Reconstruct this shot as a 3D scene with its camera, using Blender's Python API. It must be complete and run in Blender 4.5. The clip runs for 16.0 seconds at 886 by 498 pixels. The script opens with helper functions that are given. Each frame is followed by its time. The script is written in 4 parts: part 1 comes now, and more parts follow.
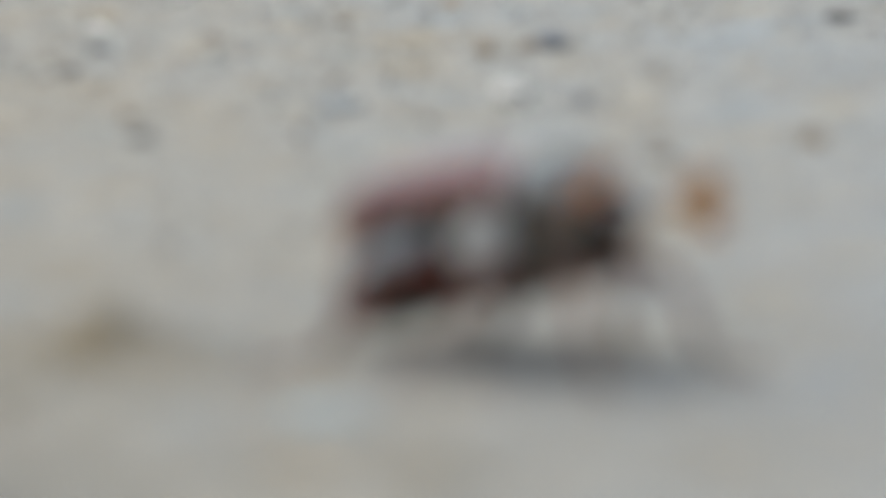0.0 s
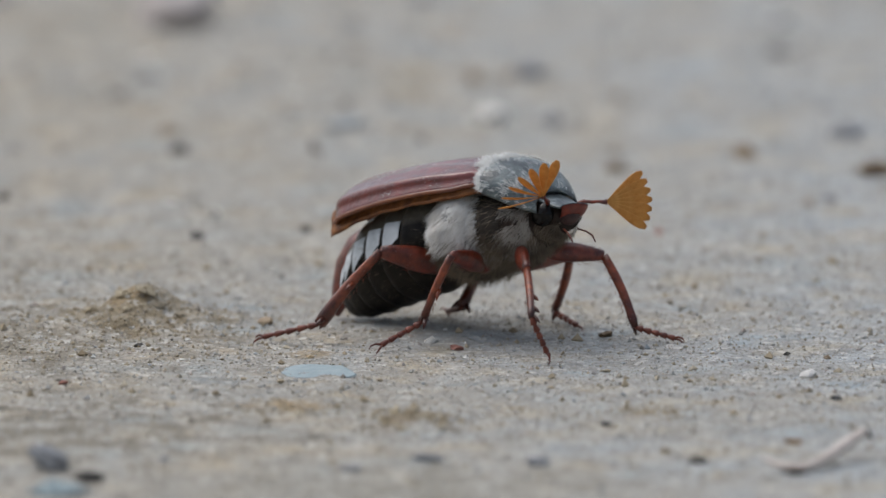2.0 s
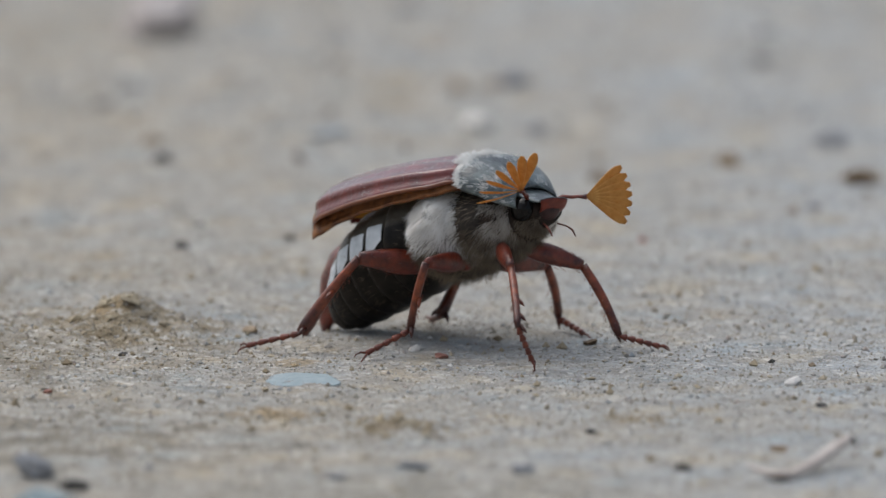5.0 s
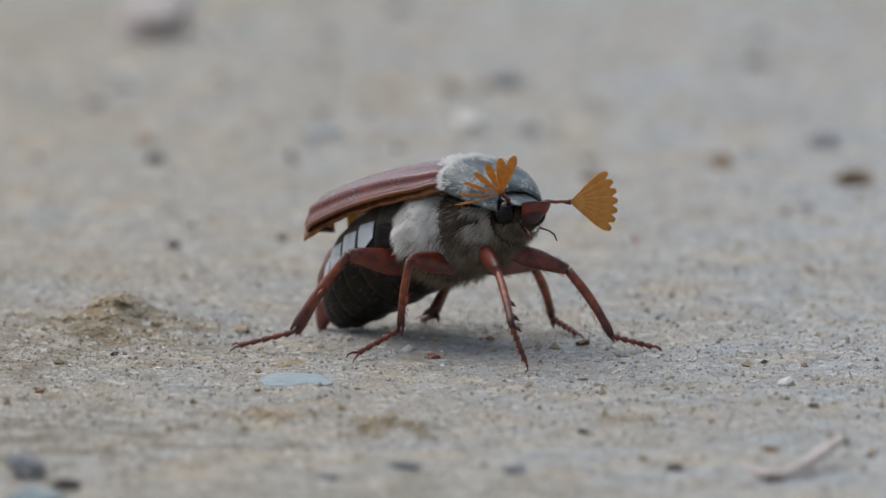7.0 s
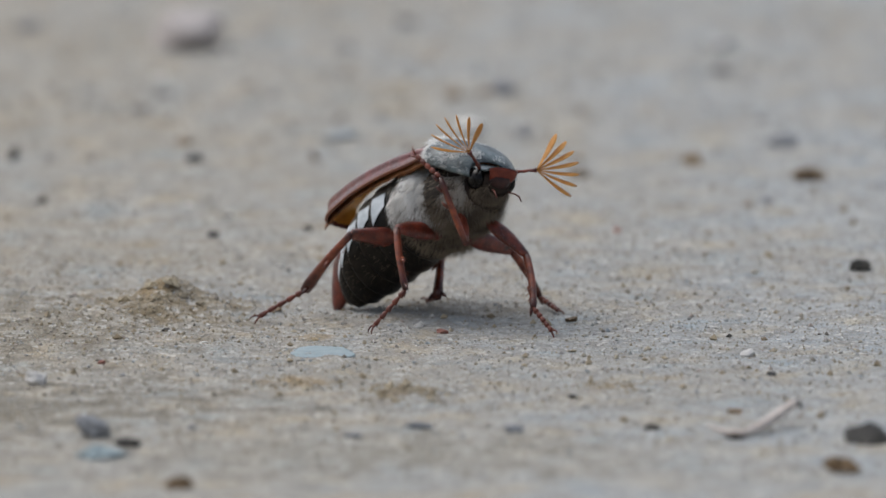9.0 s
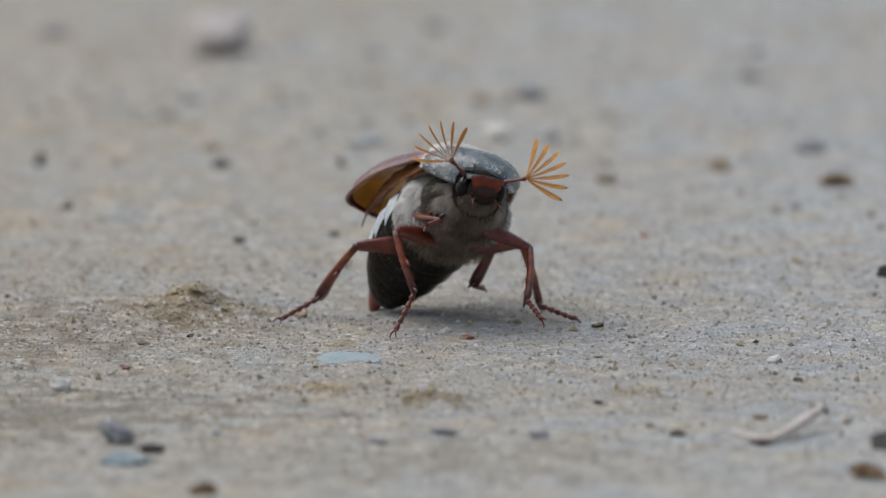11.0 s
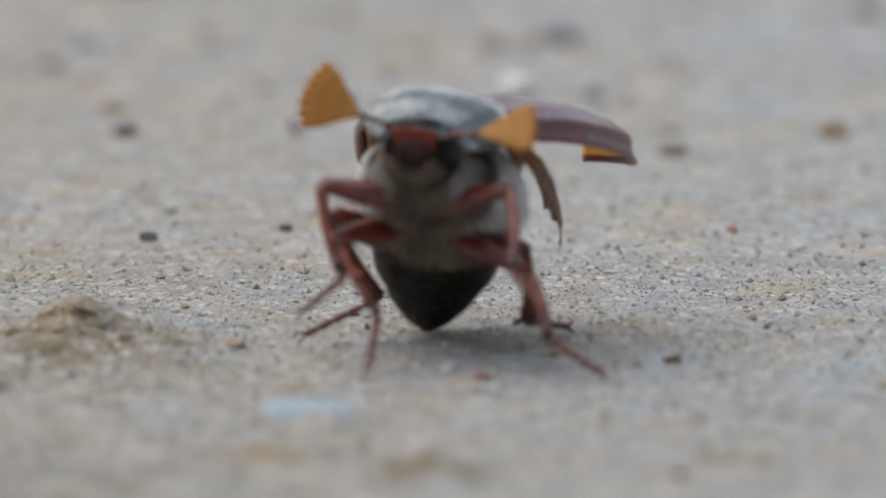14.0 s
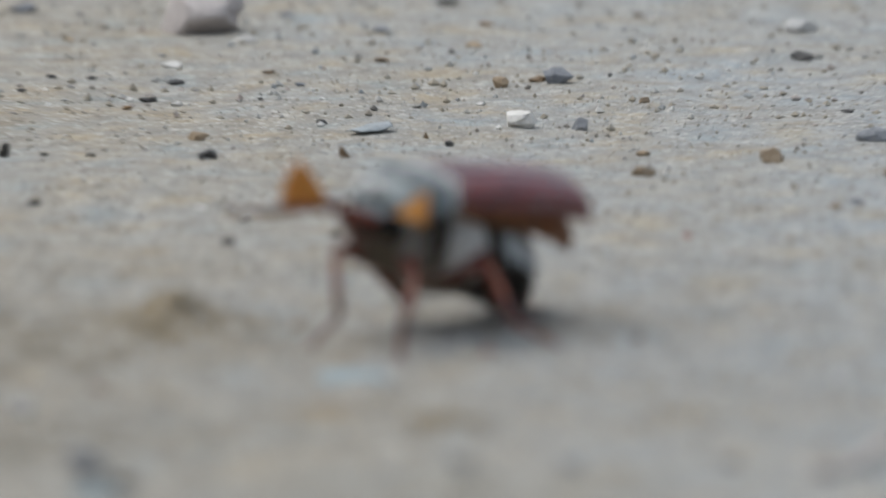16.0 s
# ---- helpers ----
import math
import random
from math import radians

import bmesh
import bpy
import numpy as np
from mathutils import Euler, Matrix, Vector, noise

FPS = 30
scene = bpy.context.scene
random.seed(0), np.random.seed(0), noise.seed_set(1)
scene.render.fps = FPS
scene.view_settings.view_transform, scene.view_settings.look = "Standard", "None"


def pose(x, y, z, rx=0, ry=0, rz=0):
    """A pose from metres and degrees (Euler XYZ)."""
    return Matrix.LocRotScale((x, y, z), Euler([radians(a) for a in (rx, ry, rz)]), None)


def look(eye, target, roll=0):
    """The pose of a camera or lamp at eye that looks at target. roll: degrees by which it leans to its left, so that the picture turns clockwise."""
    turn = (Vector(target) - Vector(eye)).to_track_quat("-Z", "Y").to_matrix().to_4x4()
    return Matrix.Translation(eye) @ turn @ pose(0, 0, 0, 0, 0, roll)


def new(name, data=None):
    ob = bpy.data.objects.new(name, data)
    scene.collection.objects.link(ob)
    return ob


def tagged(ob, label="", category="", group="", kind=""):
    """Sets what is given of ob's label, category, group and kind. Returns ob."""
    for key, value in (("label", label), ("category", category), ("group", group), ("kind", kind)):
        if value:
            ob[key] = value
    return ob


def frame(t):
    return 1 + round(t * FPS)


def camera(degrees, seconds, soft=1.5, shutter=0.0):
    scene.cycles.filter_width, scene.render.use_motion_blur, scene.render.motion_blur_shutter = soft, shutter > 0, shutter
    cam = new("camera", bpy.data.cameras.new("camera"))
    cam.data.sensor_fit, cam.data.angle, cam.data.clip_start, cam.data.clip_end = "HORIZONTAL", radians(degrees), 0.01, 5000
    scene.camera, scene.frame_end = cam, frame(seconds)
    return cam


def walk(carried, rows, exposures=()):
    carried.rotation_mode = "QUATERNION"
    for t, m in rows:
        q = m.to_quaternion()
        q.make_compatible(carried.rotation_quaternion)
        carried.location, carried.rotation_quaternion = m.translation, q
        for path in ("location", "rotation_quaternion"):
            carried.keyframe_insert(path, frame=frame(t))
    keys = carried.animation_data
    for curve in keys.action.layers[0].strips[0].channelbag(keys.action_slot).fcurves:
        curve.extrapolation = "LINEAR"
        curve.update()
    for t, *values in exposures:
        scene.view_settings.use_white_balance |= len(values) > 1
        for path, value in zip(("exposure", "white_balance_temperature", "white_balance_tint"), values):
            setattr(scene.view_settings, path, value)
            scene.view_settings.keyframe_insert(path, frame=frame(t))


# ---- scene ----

MM = 0.001

# ---------------------------------------------------------------- camera
cam = camera(4.0, 16.0, soft=1.5, shutter=0.5)


def eye(t, x, y, z, yaw, pitch, roll):
    return (t, pose(x, y, z, 90 + pitch, 0, yaw) @ pose(0, 0, 0, 0, 0, roll))


PATH = [
    eye(0, -0.0106, -0.9180, 0.1516, -0.407, -8.877, -0.184),
    eye(0.2, -0.0017, -1.1300, 0.1790, 0.100, -8.665, -0.100),
    eye(0.5, -0.0017, -1.1396, 0.1805, 0.061, -8.691, -0.080),
    eye(1, -0.0024, -1.1273, 0.1771, -0.011, -8.606, 0.088),
    eye(1.5, -0.0009, -1.1188, 0.1760, 0.078, -8.584, 0.037),
    eye(2, 0.0003, -1.1125, 0.1754, 0.121, -8.596, 0.015),
    eye(2.5, -0.0005, -1.1119, 0.1746, 0.037, -8.553, -0.034),
    eye(3, -0.0012, -1.1115, 0.1749, 0.016, -8.560, 0.017),
    eye(5.5, 0.0001, -1.1124, 0.1746, 0.018, -8.518, -0.119),
    eye(6, 0.0000, -1.1125, 0.1748, -0.001, -8.527, -0.132),
    eye(6.5, -0.0001, -1.1118, 0.1745, -0.004, -8.533, -0.092),
    eye(7, 0.0000, -1.1116, 0.1741, 0.000, -8.500, 0.000),
    eye(7.5, -0.0005, -1.1141, 0.1747, -0.022, -8.504, 0.099),
    eye(8, -0.0024, -1.2781, 0.1991, -0.078, -8.512, 0.051),
    eye(8.5, -0.0018, -1.2804, 0.2005, -0.080, -8.646, -0.093),
    eye(9, -0.0029, -1.2790, 0.2006, -0.098, -8.613, -0.082),
    eye(9.5, -0.0030, -1.2807, 0.2007, 0.013, -8.541, -0.013),
    eye(10, -0.0026, -1.2796, 0.2005, 0.031, -8.579, -0.050),
    eye(12.5, -0.0005, -1.2269, 0.1921, 0.179, -8.547, -0.126),
    eye(13, -0.0008, -1.1965, 0.1873, 0.224, -8.531, -0.129),
    eye(13.5, -0.0001, -1.1281, 0.1776, 0.269, -8.581, -0.186),
    eye(14, -0.0044, -0.8674, 0.1359, -0.063, -8.432, -0.174),
    eye(14.5, -0.0058, -0.8296, 0.1308, -0.213, -8.526, -0.208),
    eye(15, -0.0065, -0.8299, 0.1324, -0.241, -8.582, -0.213),
    eye(15.5, -0.0049, -0.8406, 0.1329, -0.094, -8.478, -0.139),
    eye(16, -0.0029, -1.1180, 0.1766, 0.100, -8.593, -0.158),
]
walk(cam, PATH, [(0, 0.12, 6320, 5.5), (0.3, -0.08, 6330, 5.5), (0.5, -0.10, 6340, 5.5), (1.0, -0.10, 6350, 5.5), (1.5, -0.08, 6350, 9.5), (7.5, -0.08, 6350, 9.5), (8, -0.11, 6350, 9.5), (13.5, -0.12, 6400, 10), (14, 0.01, 6320, 10.5), (14.5, 0.04, 6250, 10.5), (15.5, 0.03, 6240, 7.5), (16, -0.08, 6290, 7)])

# the lens is focused on a point that glides with the focus of the clip
focus = new("focus_point")
cam.data.dof.use_dof = True
cam.data.dof.focus_object = focus
cam.data.dof.aperture_fstop = 31

# ---------------------------------------------------------------- light
world = bpy.data.worlds.new("overcast_sky")
scene.world = world
world.use_nodes = True
wn = world.node_tree.nodes
sky = wn.new("ShaderNodeTexSky")
sky.sky_type = "NISHITA"
sky.sun_disc = False
sky.sun_elevation = radians(55)
sky.sun_rotation = radians(-61)
sky.dust_density = 4.0
wn["Background"].inputs["Strength"].default_value = 0.138
grey = wn.new("ShaderNodeHueSaturation")
grey.inputs["Saturation"].default_value = 0.6
world.node_tree.links.new(sky.outputs["Color"], grey.inputs["Color"])
world.node_tree.links.new(grey.outputs["Color"], wn["Background"].inputs["Color"])
lamp = bpy.data.lights.new("sun", "SUN")
lamp.energy = 1.45
lamp.angle = radians(75)
lamp.color = (0.955, 0.985, 1.0)
sun = new("sun", lamp)
sun.matrix_world = look((-0.22, 0.12, 0.9), (0, 0, 0))


# ---------------------------------------------------------------- materials
def nodes_of(name, rough=0.5, spec=0.5):
    m = bpy.data.materials.new(name)
    m.use_nodes = True
    nt = m.node_tree
    b = nt.nodes["Principled BSDF"]
    b.inputs["Roughness"].default_value = rough
    b.inputs["Specular IOR Level"].default_value = spec
    return m, nt, b


def noise_node(nt, scale, detail=4.0, rough=0.6, kind="ShaderNodeTexNoise"):
    co = nt.nodes.new("ShaderNodeTexCoord")
    n = nt.nodes.new(kind)
    n.inputs["Scale"].default_value = scale
    if kind == "ShaderNodeTexNoise":
        n.inputs["Detail"].default_value = detail
        n.inputs["Roughness"].default_value = rough
    nt.links.new(co.outputs["Object"], n.inputs["Vector"])
    return n


def ramp(nt, src, stops):
    r = nt.nodes.new("ShaderNodeValToRGB")
    els = r.color_ramp.elements
    while len(els) < len(stops):
        els.new(0.5)
    for e, (p, c) in zip(els, stops):
        e.position, e.color = p, (*c, 1)
    nt.links.new(src, r.inputs["Fac"])
    return r


def mixed(nt, fac, a, b, mode="MIX"):
    m = nt.nodes.new("ShaderNodeMix")
    m.data_type, m.blend_type = "RGBA", mode
    for sock, v in ((m.inputs["Factor"], fac), (m.inputs["A"], a), (m.inputs["B"], b)):
        if isinstance(v, (int, float)):
            sock.default_value = v
        elif isinstance(v, tuple):
            sock.default_value = (*v, 1)
        else:
            nt.links.new(v, sock)
    return m.outputs["Result"]


def bumped(nt, b, src, strength, distance):
    u = nt.nodes.new("ShaderNodeBump")
    u.inputs["Strength"].default_value = strength
    u.inputs["Distance"].default_value = distance
    nt.links.new(src, u.inputs["Height"])
    nt.links.new(u.outputs["Normal"], b.inputs["Normal"])


def skin(name, dark, light, scale, rough, spec=0.5, bump=0.3, coat=0.0, dust=None, dust_from=0.55, sheen=0.0, relief=0.00006, edge=0.2):
    """Cuticle with two scales of variation and, if wanted, a pale dust in patches."""
    m, nt, b = nodes_of(name, rough, spec)
    a = noise_node(nt, scale, 5)
    c = ramp(nt, a.outputs["Fac"], [(0.5 - edge, dark), (0.5 + edge, light)]).outputs["Color"]
    fine = noise_node(nt, scale * 7, 3)
    if dust:
        big = noise_node(nt, scale * 2.3, 6, 0.7)
        k = ramp(nt, big.outputs["Fac"], [(dust_from, (0, 0, 0)), (dust_from + 0.2, (1, 1, 1))])
        c = mixed(nt, k.outputs["Color"], c, dust)
    nt.links.new(c, b.inputs["Base Color"])
    bumped(nt, b, fine.outputs["Fac"], bump, relief)
    b.inputs["Coat Weight"].default_value = coat
    b.inputs["Coat Roughness"].default_value = 0.25
    b.inputs["Sheen Weight"].default_value = sheen
    return m


def spot(nt, x, y, rx, ry, ragged):
    """1 at a place of the ground and 0 away from it, with a ragged edge; millimetres."""
    co = nt.nodes.new("ShaderNodeTexCoord")
    mp = nt.nodes.new("ShaderNodeMapping")
    mp.vector_type = "TEXTURE"
    mp.inputs["Location"].default_value = (x * MM, y * MM, 0)
    mp.inputs["Scale"].default_value = (rx * MM, ry * MM, 1)
    nt.links.new(co.outputs["Object"], mp.inputs["Vector"])
    ln = nt.nodes.new("ShaderNodeVectorMath")
    ln.operation = "LENGTH"
    nt.links.new(mp.outputs["Vector"], ln.inputs[0])
    add = nt.nodes.new("ShaderNodeMath")
    add.operation = "MULTIPLY_ADD"
    add.inputs[1].default_value = 0.4
    nt.links.new(ln.outputs["Value"], add.inputs[0])
    nt.links.new(ragged, add.inputs[2])
    return ramp(nt, add.outputs["Value"], [(0.55, (1, 1, 1)), (0.75, (0, 0, 0))]).outputs["Color"]


def sand_material():
    m, nt, b = nodes_of("sand", 0.95, 0.25)
    big = noise_node(nt, 34, 5, 0.55)
    mid = noise_node(nt, 260, 4, 0.6)
    fine = noise_node(nt, 2600, 3, 0.7)
    grit = noise_node(nt, 1700, kind="ShaderNodeTexVoronoi")
    co = nt.nodes.new("ShaderNodeTexCoord")
    sx = nt.nodes.new("ShaderNodeSeparateXYZ")
    nt.links.new(co.outputs["Object"], sx.inputs["Vector"])
    soil = nt.nodes.new("ShaderNodeMath")
    soil.operation, soil.use_clamp = "MULTIPLY_ADD", True
    soil.inputs[1].default_value = 5.0
    reach = nt.nodes.new("ShaderNodeVectorMath")
    reach.operation = "MULTIPLY"
    reach.inputs[1].default_value = (4.5, 0.8, 0)
    nt.links.new(co.outputs["Object"], reach.inputs[0])
    square = nt.nodes.new("ShaderNodeVectorMath")
    square.operation = "DOT_PRODUCT"
    nt.links.new(reach.outputs["Vector"], square.inputs[0])
    nt.links.new(reach.outputs["Vector"], square.inputs[1])
    fall = nt.nodes.new("ShaderNodeMath")
    fall.operation = "ADD"
    fall.inputs[1].default_value = 1.0
    nt.links.new(square.outputs["Value"], fall.inputs[0])
    drift = nt.nodes.new("ShaderNodeMath")
    drift.operation = "DIVIDE"
    nt.links.new(sx.outputs["X"], drift.inputs[0])
    nt.links.new(fall.outputs["Value"], drift.inputs[1])
    nt.links.new(drift.outputs["Value"], soil.inputs[0])
    nt.links.new(big.outputs["Fac"], soil.inputs[2])
    c1 = ramp(nt, soil.outputs["Value"], [(0.22, (0.366, 0.338, 0.292)), (0.5, (0.368, 0.356, 0.331)), (0.78, (0.370, 0.378, 0.378))]).outputs["Color"]
    stain = noise_node(nt, 115, 5, 0.62)
    tint = ramp(nt, stain.outputs["Fac"], [(0.34, (1.10, 1.00, 0.84)), (0.46, (1.0, 0.99, 0.97)), (0.56, (0.98, 1.0, 1.02)), (0.68, (0.90, 1.01, 1.10))]).outputs["Color"]
    c1 = mixed(nt, 1.0, c1, tint, "MULTIPLY")
    for x, y, rx, ry, col in ((-48, -8, 36, 44, (0.262, 0.234, 0.186)), (-42, -58, 38, 36, (0.25, 0.228, 0.188)), (-5, -85, 42, 24, (0.31, 0.292, 0.252)), (-29, 3, 14, 14, (0.29, 0.24, 0.165)), (-29.4, 6.2, 4.5, 3.2, (0.34, 0.262, 0.16)), (-15.6, -44, 5.5, 7, (0.42, 0.32, 0.20)), (-4.5, -52, 6, 9, (0.30, 0.24, 0.17)), (15.7, -46, 6, 4, (0.38, 0.32, 0.235)), (-14, -11, 6, 6, (0.37, 0.31, 0.225))):
        k = spot(nt, x, y, rx, ry, mid.outputs["Fac"])
        c1 = mixed(nt, k, c1, col)
    c2 = ramp(nt, mid.outputs["Fac"], [(0.3, (0.80, 0.79, 0.77)), (0.7, (1.17, 1.17, 1.17))]).outputs["Color"]
    c3 = ramp(nt, fine.outputs["Fac"], [(0.25, (0.66, 0.64, 0.61)), (0.75, (1.27, 1.27, 1.27))]).outputs["Color"]
    c = mixed(nt, 1.0, mixed(nt, 1.0, c1, c2, "MULTIPLY"), c3, "MULTIPLY")
    sep = nt.nodes.new("ShaderNodeSeparateColor")
    nt.links.new(grit.outputs["Color"], sep.inputs["Color"])
    k = ramp(nt, sep.outputs["Red"], [(0.93, (0, 0, 0)), (0.96, (0.4, 0.4, 0.4))]).outputs["Color"]
    c = mixed(nt, k, c, (0.17, 0.15, 0.13))
    k = ramp(nt, sep.outputs["Green"], [(0.9, (0, 0, 0)), (0.93, (0.55, 0.55, 0.55))]).outputs["Color"]
    c = mixed(nt, k, c, (0.62, 0.59, 0.54))
    nt.links.new(c, b.inputs["Base Color"])
    gm = nt.nodes.new("ShaderNodeMath")
    gm.operation = "ADD"
    nt.links.new(fine.outputs["Fac"], gm.inputs[0])
    nt.links.new(grit.outputs["Distance"], gm.inputs[1])
    bumped(nt, b, gm.outputs["Value"], 0.7, 0.0003)
    return m


def grain_material():
    m, nt, b = nodes_of("grit", 0.8, 0.3)
    g = nt.nodes.new("ShaderNodeNewGeometry")
    c = ramp(nt, g.outputs["Random Per Island"], [(0.0, (0.09, 0.085, 0.08)), (0.02, (0.22, 0.195, 0.17)), (0.1, (0.35, 0.305, 0.235)), (0.45, (0.38, 0.345, 0.28)), (0.58, (0.33, 0.355, 0.37)), (0.66, (0.40, 0.335, 0.29)), (0.8, (0.37, 0.365, 0.345)), (0.92, (0.48, 0.46, 0.42)), (1.0, (0.72, 0.70, 0.66))]).outputs["Color"]
    nt.links.new(c, b.inputs["Base Color"])
    return m


def stone_material(name, a, c, rough=0.7):
    m, nt, b = nodes_of(name, rough, 0.4)
    n1, n2 = noise_node(nt, 900, 5, 0.65), noise_node(nt, 4500, 3)
    info = nt.nodes.new("ShaderNodeObjectInfo")
    col = ramp(nt, n1.outputs["Fac"], [(0.3, a), (0.7, c)]).outputs["Color"]
    tone = ramp(nt, info.outputs["Random"], [(0.0, (0.75, 0.75, 0.77)), (1.0, (1.2, 1.17, 1.12))]).outputs["Color"]
    col = mixed(nt, 1.0, col, tone, "MULTIPLY")
    speck = ramp(nt, n2.outputs["Fac"], [(0.62, (0, 0, 0)), (0.7, (0.6, 0.6, 0.6))]).outputs["Color"]
    col = mixed(nt, speck, col, (0.4, 0.35, 0.28))
    nt.links.new(col, b.inputs["Base Color"])
    bumped(nt, b, n1.outputs["Fac"], 0.5, 0.0003)
    return m


def lamella_material():
    m, nt, b = nodes_of("antenna_orange", 0.5, 0.4)
    n = noise_node(nt, 1500, 4)
    c = ramp(nt, n.outputs["Fac"], [(0.3, (0.58, 0.25, 0.045)), (0.7, (0.74, 0.39, 0.10))]).outputs["Color"]
    nt.links.new(c, b.inputs["Base Color"])
    tr = nt.nodes.new("ShaderNodeBsdfTranslucent")
    nt.links.new(c, tr.inputs["Color"])
    mx = nt.nodes.new("ShaderNodeMixShader")
    mx.inputs["Fac"].default_value = 0.35
    nt.links.new(b.outputs["BSDF"], mx.inputs[1])
    nt.links.new(tr.outputs["BSDF"], mx.inputs[2])
    nt.links.new(mx.outputs["Shader"], nt.nodes["Material Output"].inputs["Surface"])
    return m


def abdomen_material():
    m, nt, b = nodes_of("abdomen_cuticle", 0.33, 0.16)
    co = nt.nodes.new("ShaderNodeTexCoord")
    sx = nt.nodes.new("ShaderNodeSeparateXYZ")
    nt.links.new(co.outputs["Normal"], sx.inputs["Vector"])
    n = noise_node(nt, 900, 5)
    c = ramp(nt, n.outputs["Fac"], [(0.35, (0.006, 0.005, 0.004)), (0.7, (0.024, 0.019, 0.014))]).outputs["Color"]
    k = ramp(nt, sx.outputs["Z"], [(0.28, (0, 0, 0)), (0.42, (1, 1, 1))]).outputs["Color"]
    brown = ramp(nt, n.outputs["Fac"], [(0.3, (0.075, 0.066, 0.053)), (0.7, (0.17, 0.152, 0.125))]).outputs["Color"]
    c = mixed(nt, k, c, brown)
    nt.links.new(c, b.inputs["Base Color"])
    f = noise_node(nt, 5000, 3)
    bumped(nt, b, f.outputs["Fac"], 0.4, 0.00008)
    return m


def crumb_material():
    m, nt, b = nodes_of("caked_crumbs", 0.95, 0.2)
    g = nt.nodes.new("ShaderNodeNewGeometry")
    c = ramp(nt, g.outputs["Random Per Island"], [(0.0, (0.24, 0.19, 0.125)), (0.3, (0.32, 0.26, 0.175)), (0.7, (0.40, 0.335, 0.235)), (1.0, (0.50, 0.44, 0.34))]).outputs["Color"]
    nt.links.new(c, b.inputs["Base Color"])
    return m


SAND, GRIT, CRUMBS = sand_material(), grain_material(), crumb_material()
STONE = {
    "white": stone_material("white_quartz", (0.62, 0.60, 0.56), (0.82, 0.80, 0.76)),
    "dark": stone_material("dark_flint", (0.03, 0.03, 0.032), (0.09, 0.085, 0.08)),
    "black": stone_material("black_stone", (0.02, 0.02, 0.02), (0.07, 0.062, 0.05)),
    "slate": stone_material("grey_slate", (0.14, 0.15, 0.17), (0.26, 0.27, 0.29)),
    "tan": stone_material("tan_sandstone", (0.24, 0.17, 0.10), (0.42, 0.33, 0.23)),
    "brown": stone_material("brown_clod", (0.13, 0.085, 0.045), (0.30, 0.20, 0.11)),
    "red": stone_material("red_brick_grit", (0.28, 0.11, 0.08), (0.42, 0.2, 0.15)),
    "crumb": stone_material("caked_sand", (0.35, 0.295, 0.205), (0.48, 0.415, 0.305), 0.95),
    "ochre": stone_material("ochre_crust", (0.36, 0.275, 0.165), (0.46, 0.375, 0.25), 0.95),
    "pale": stone_material("pale_blue_flake", (0.21, 0.27, 0.30), (0.29, 0.355, 0.385)),
    "pink": stone_material("pinkish_rock", (0.44, 0.39, 0.37), (0.62, 0.57, 0.54)),
    "shard": stone_material("pale_grey_shard", (0.28, 0.31, 0.33), (0.42, 0.45, 0.47)),
}
ELYTRON = skin("elytron_chestnut", (0.06, 0.005, 0.004), (0.185, 0.017, 0.012), 420, 0.30, 0.4, 1.0, 0.85, (0.25, 0.05, 0.045), 0.74, 0.0, 0.00012)
ELYTRON.node_tree.nodes["Principled BSDF"].inputs["Coat Roughness"].default_value = 0.10
ELYTRON.node_tree.nodes["Principled BSDF"].inputs["Coat IOR"].default_value = 1.5
RIM = skin("elytron_rim", (0.09, 0.016, 0.006), (0.22, 0.065, 0.018), 600, 0.3, 0.5, 0.3, 0.3)
LINING = skin("elytron_amber", (0.60, 0.25, 0.025), (0.85, 0.43, 0.06), 500, 0.35, 0.4, 0.2, 0.2)
WING = skin("wing_membrane", (0.07, 0.018, 0.007), (0.30, 0.115, 0.03), 900, 0.45, 0.35, 0.7, 0.0, None, 0.55, 0.0, 0.00012)
PRONOTUM = skin("pronotum_grey", (0.012, 0.022, 0.026), (0.125, 0.16, 0.165), 480, 0.34, 0.5, 1.0, 0.35, (0.48, 0.51, 0.51), 0.56, 0.1, 0.00013, 0.09)
THORAX = skin("thorax_grey_brown", (0.015, 0.012, 0.010), (0.06, 0.05, 0.04), 900, 0.8, 0.2, 0.6)
HEAD = skin("head_dark", (0.010, 0.008, 0.007), (0.045, 0.030, 0.022), 900, 0.7, 0.15, 1.0)
CLYPEUS = skin("clypeus_red_brown", (0.08, 0.011, 0.006), (0.22, 0.036, 0.015), 1200, 0.42, 0.35, 0.6, 0.0)
MOUTH = skin("mouth_dark_red", (0.012, 0.004, 0.003), (0.055, 0.012, 0.008), 1200, 0.45, 0.4, 0.6)
EYE = skin("eye_black", (0.003, 0.003, 0.003), (0.010, 0.008, 0.007), 900, 0.08, 0.2, 0.0, 0.0)
LEG = skin("leg_red_brown", (0.035, 0.006, 0.004), (0.22, 0.035, 0.013), 1000, 0.33, 0.5, 1.0, 0.25, (0.42, 0.20, 0.14), 0.64, 0.0, 0.00005)
SHIN = skin("shin_orange_brown", (0.06, 0.012, 0.006), (0.30, 0.066, 0.022), 1000, 0.33, 0.5, 1.0, 0.25, (0.44, 0.23, 0.15), 0.66, 0.0, 0.00005)


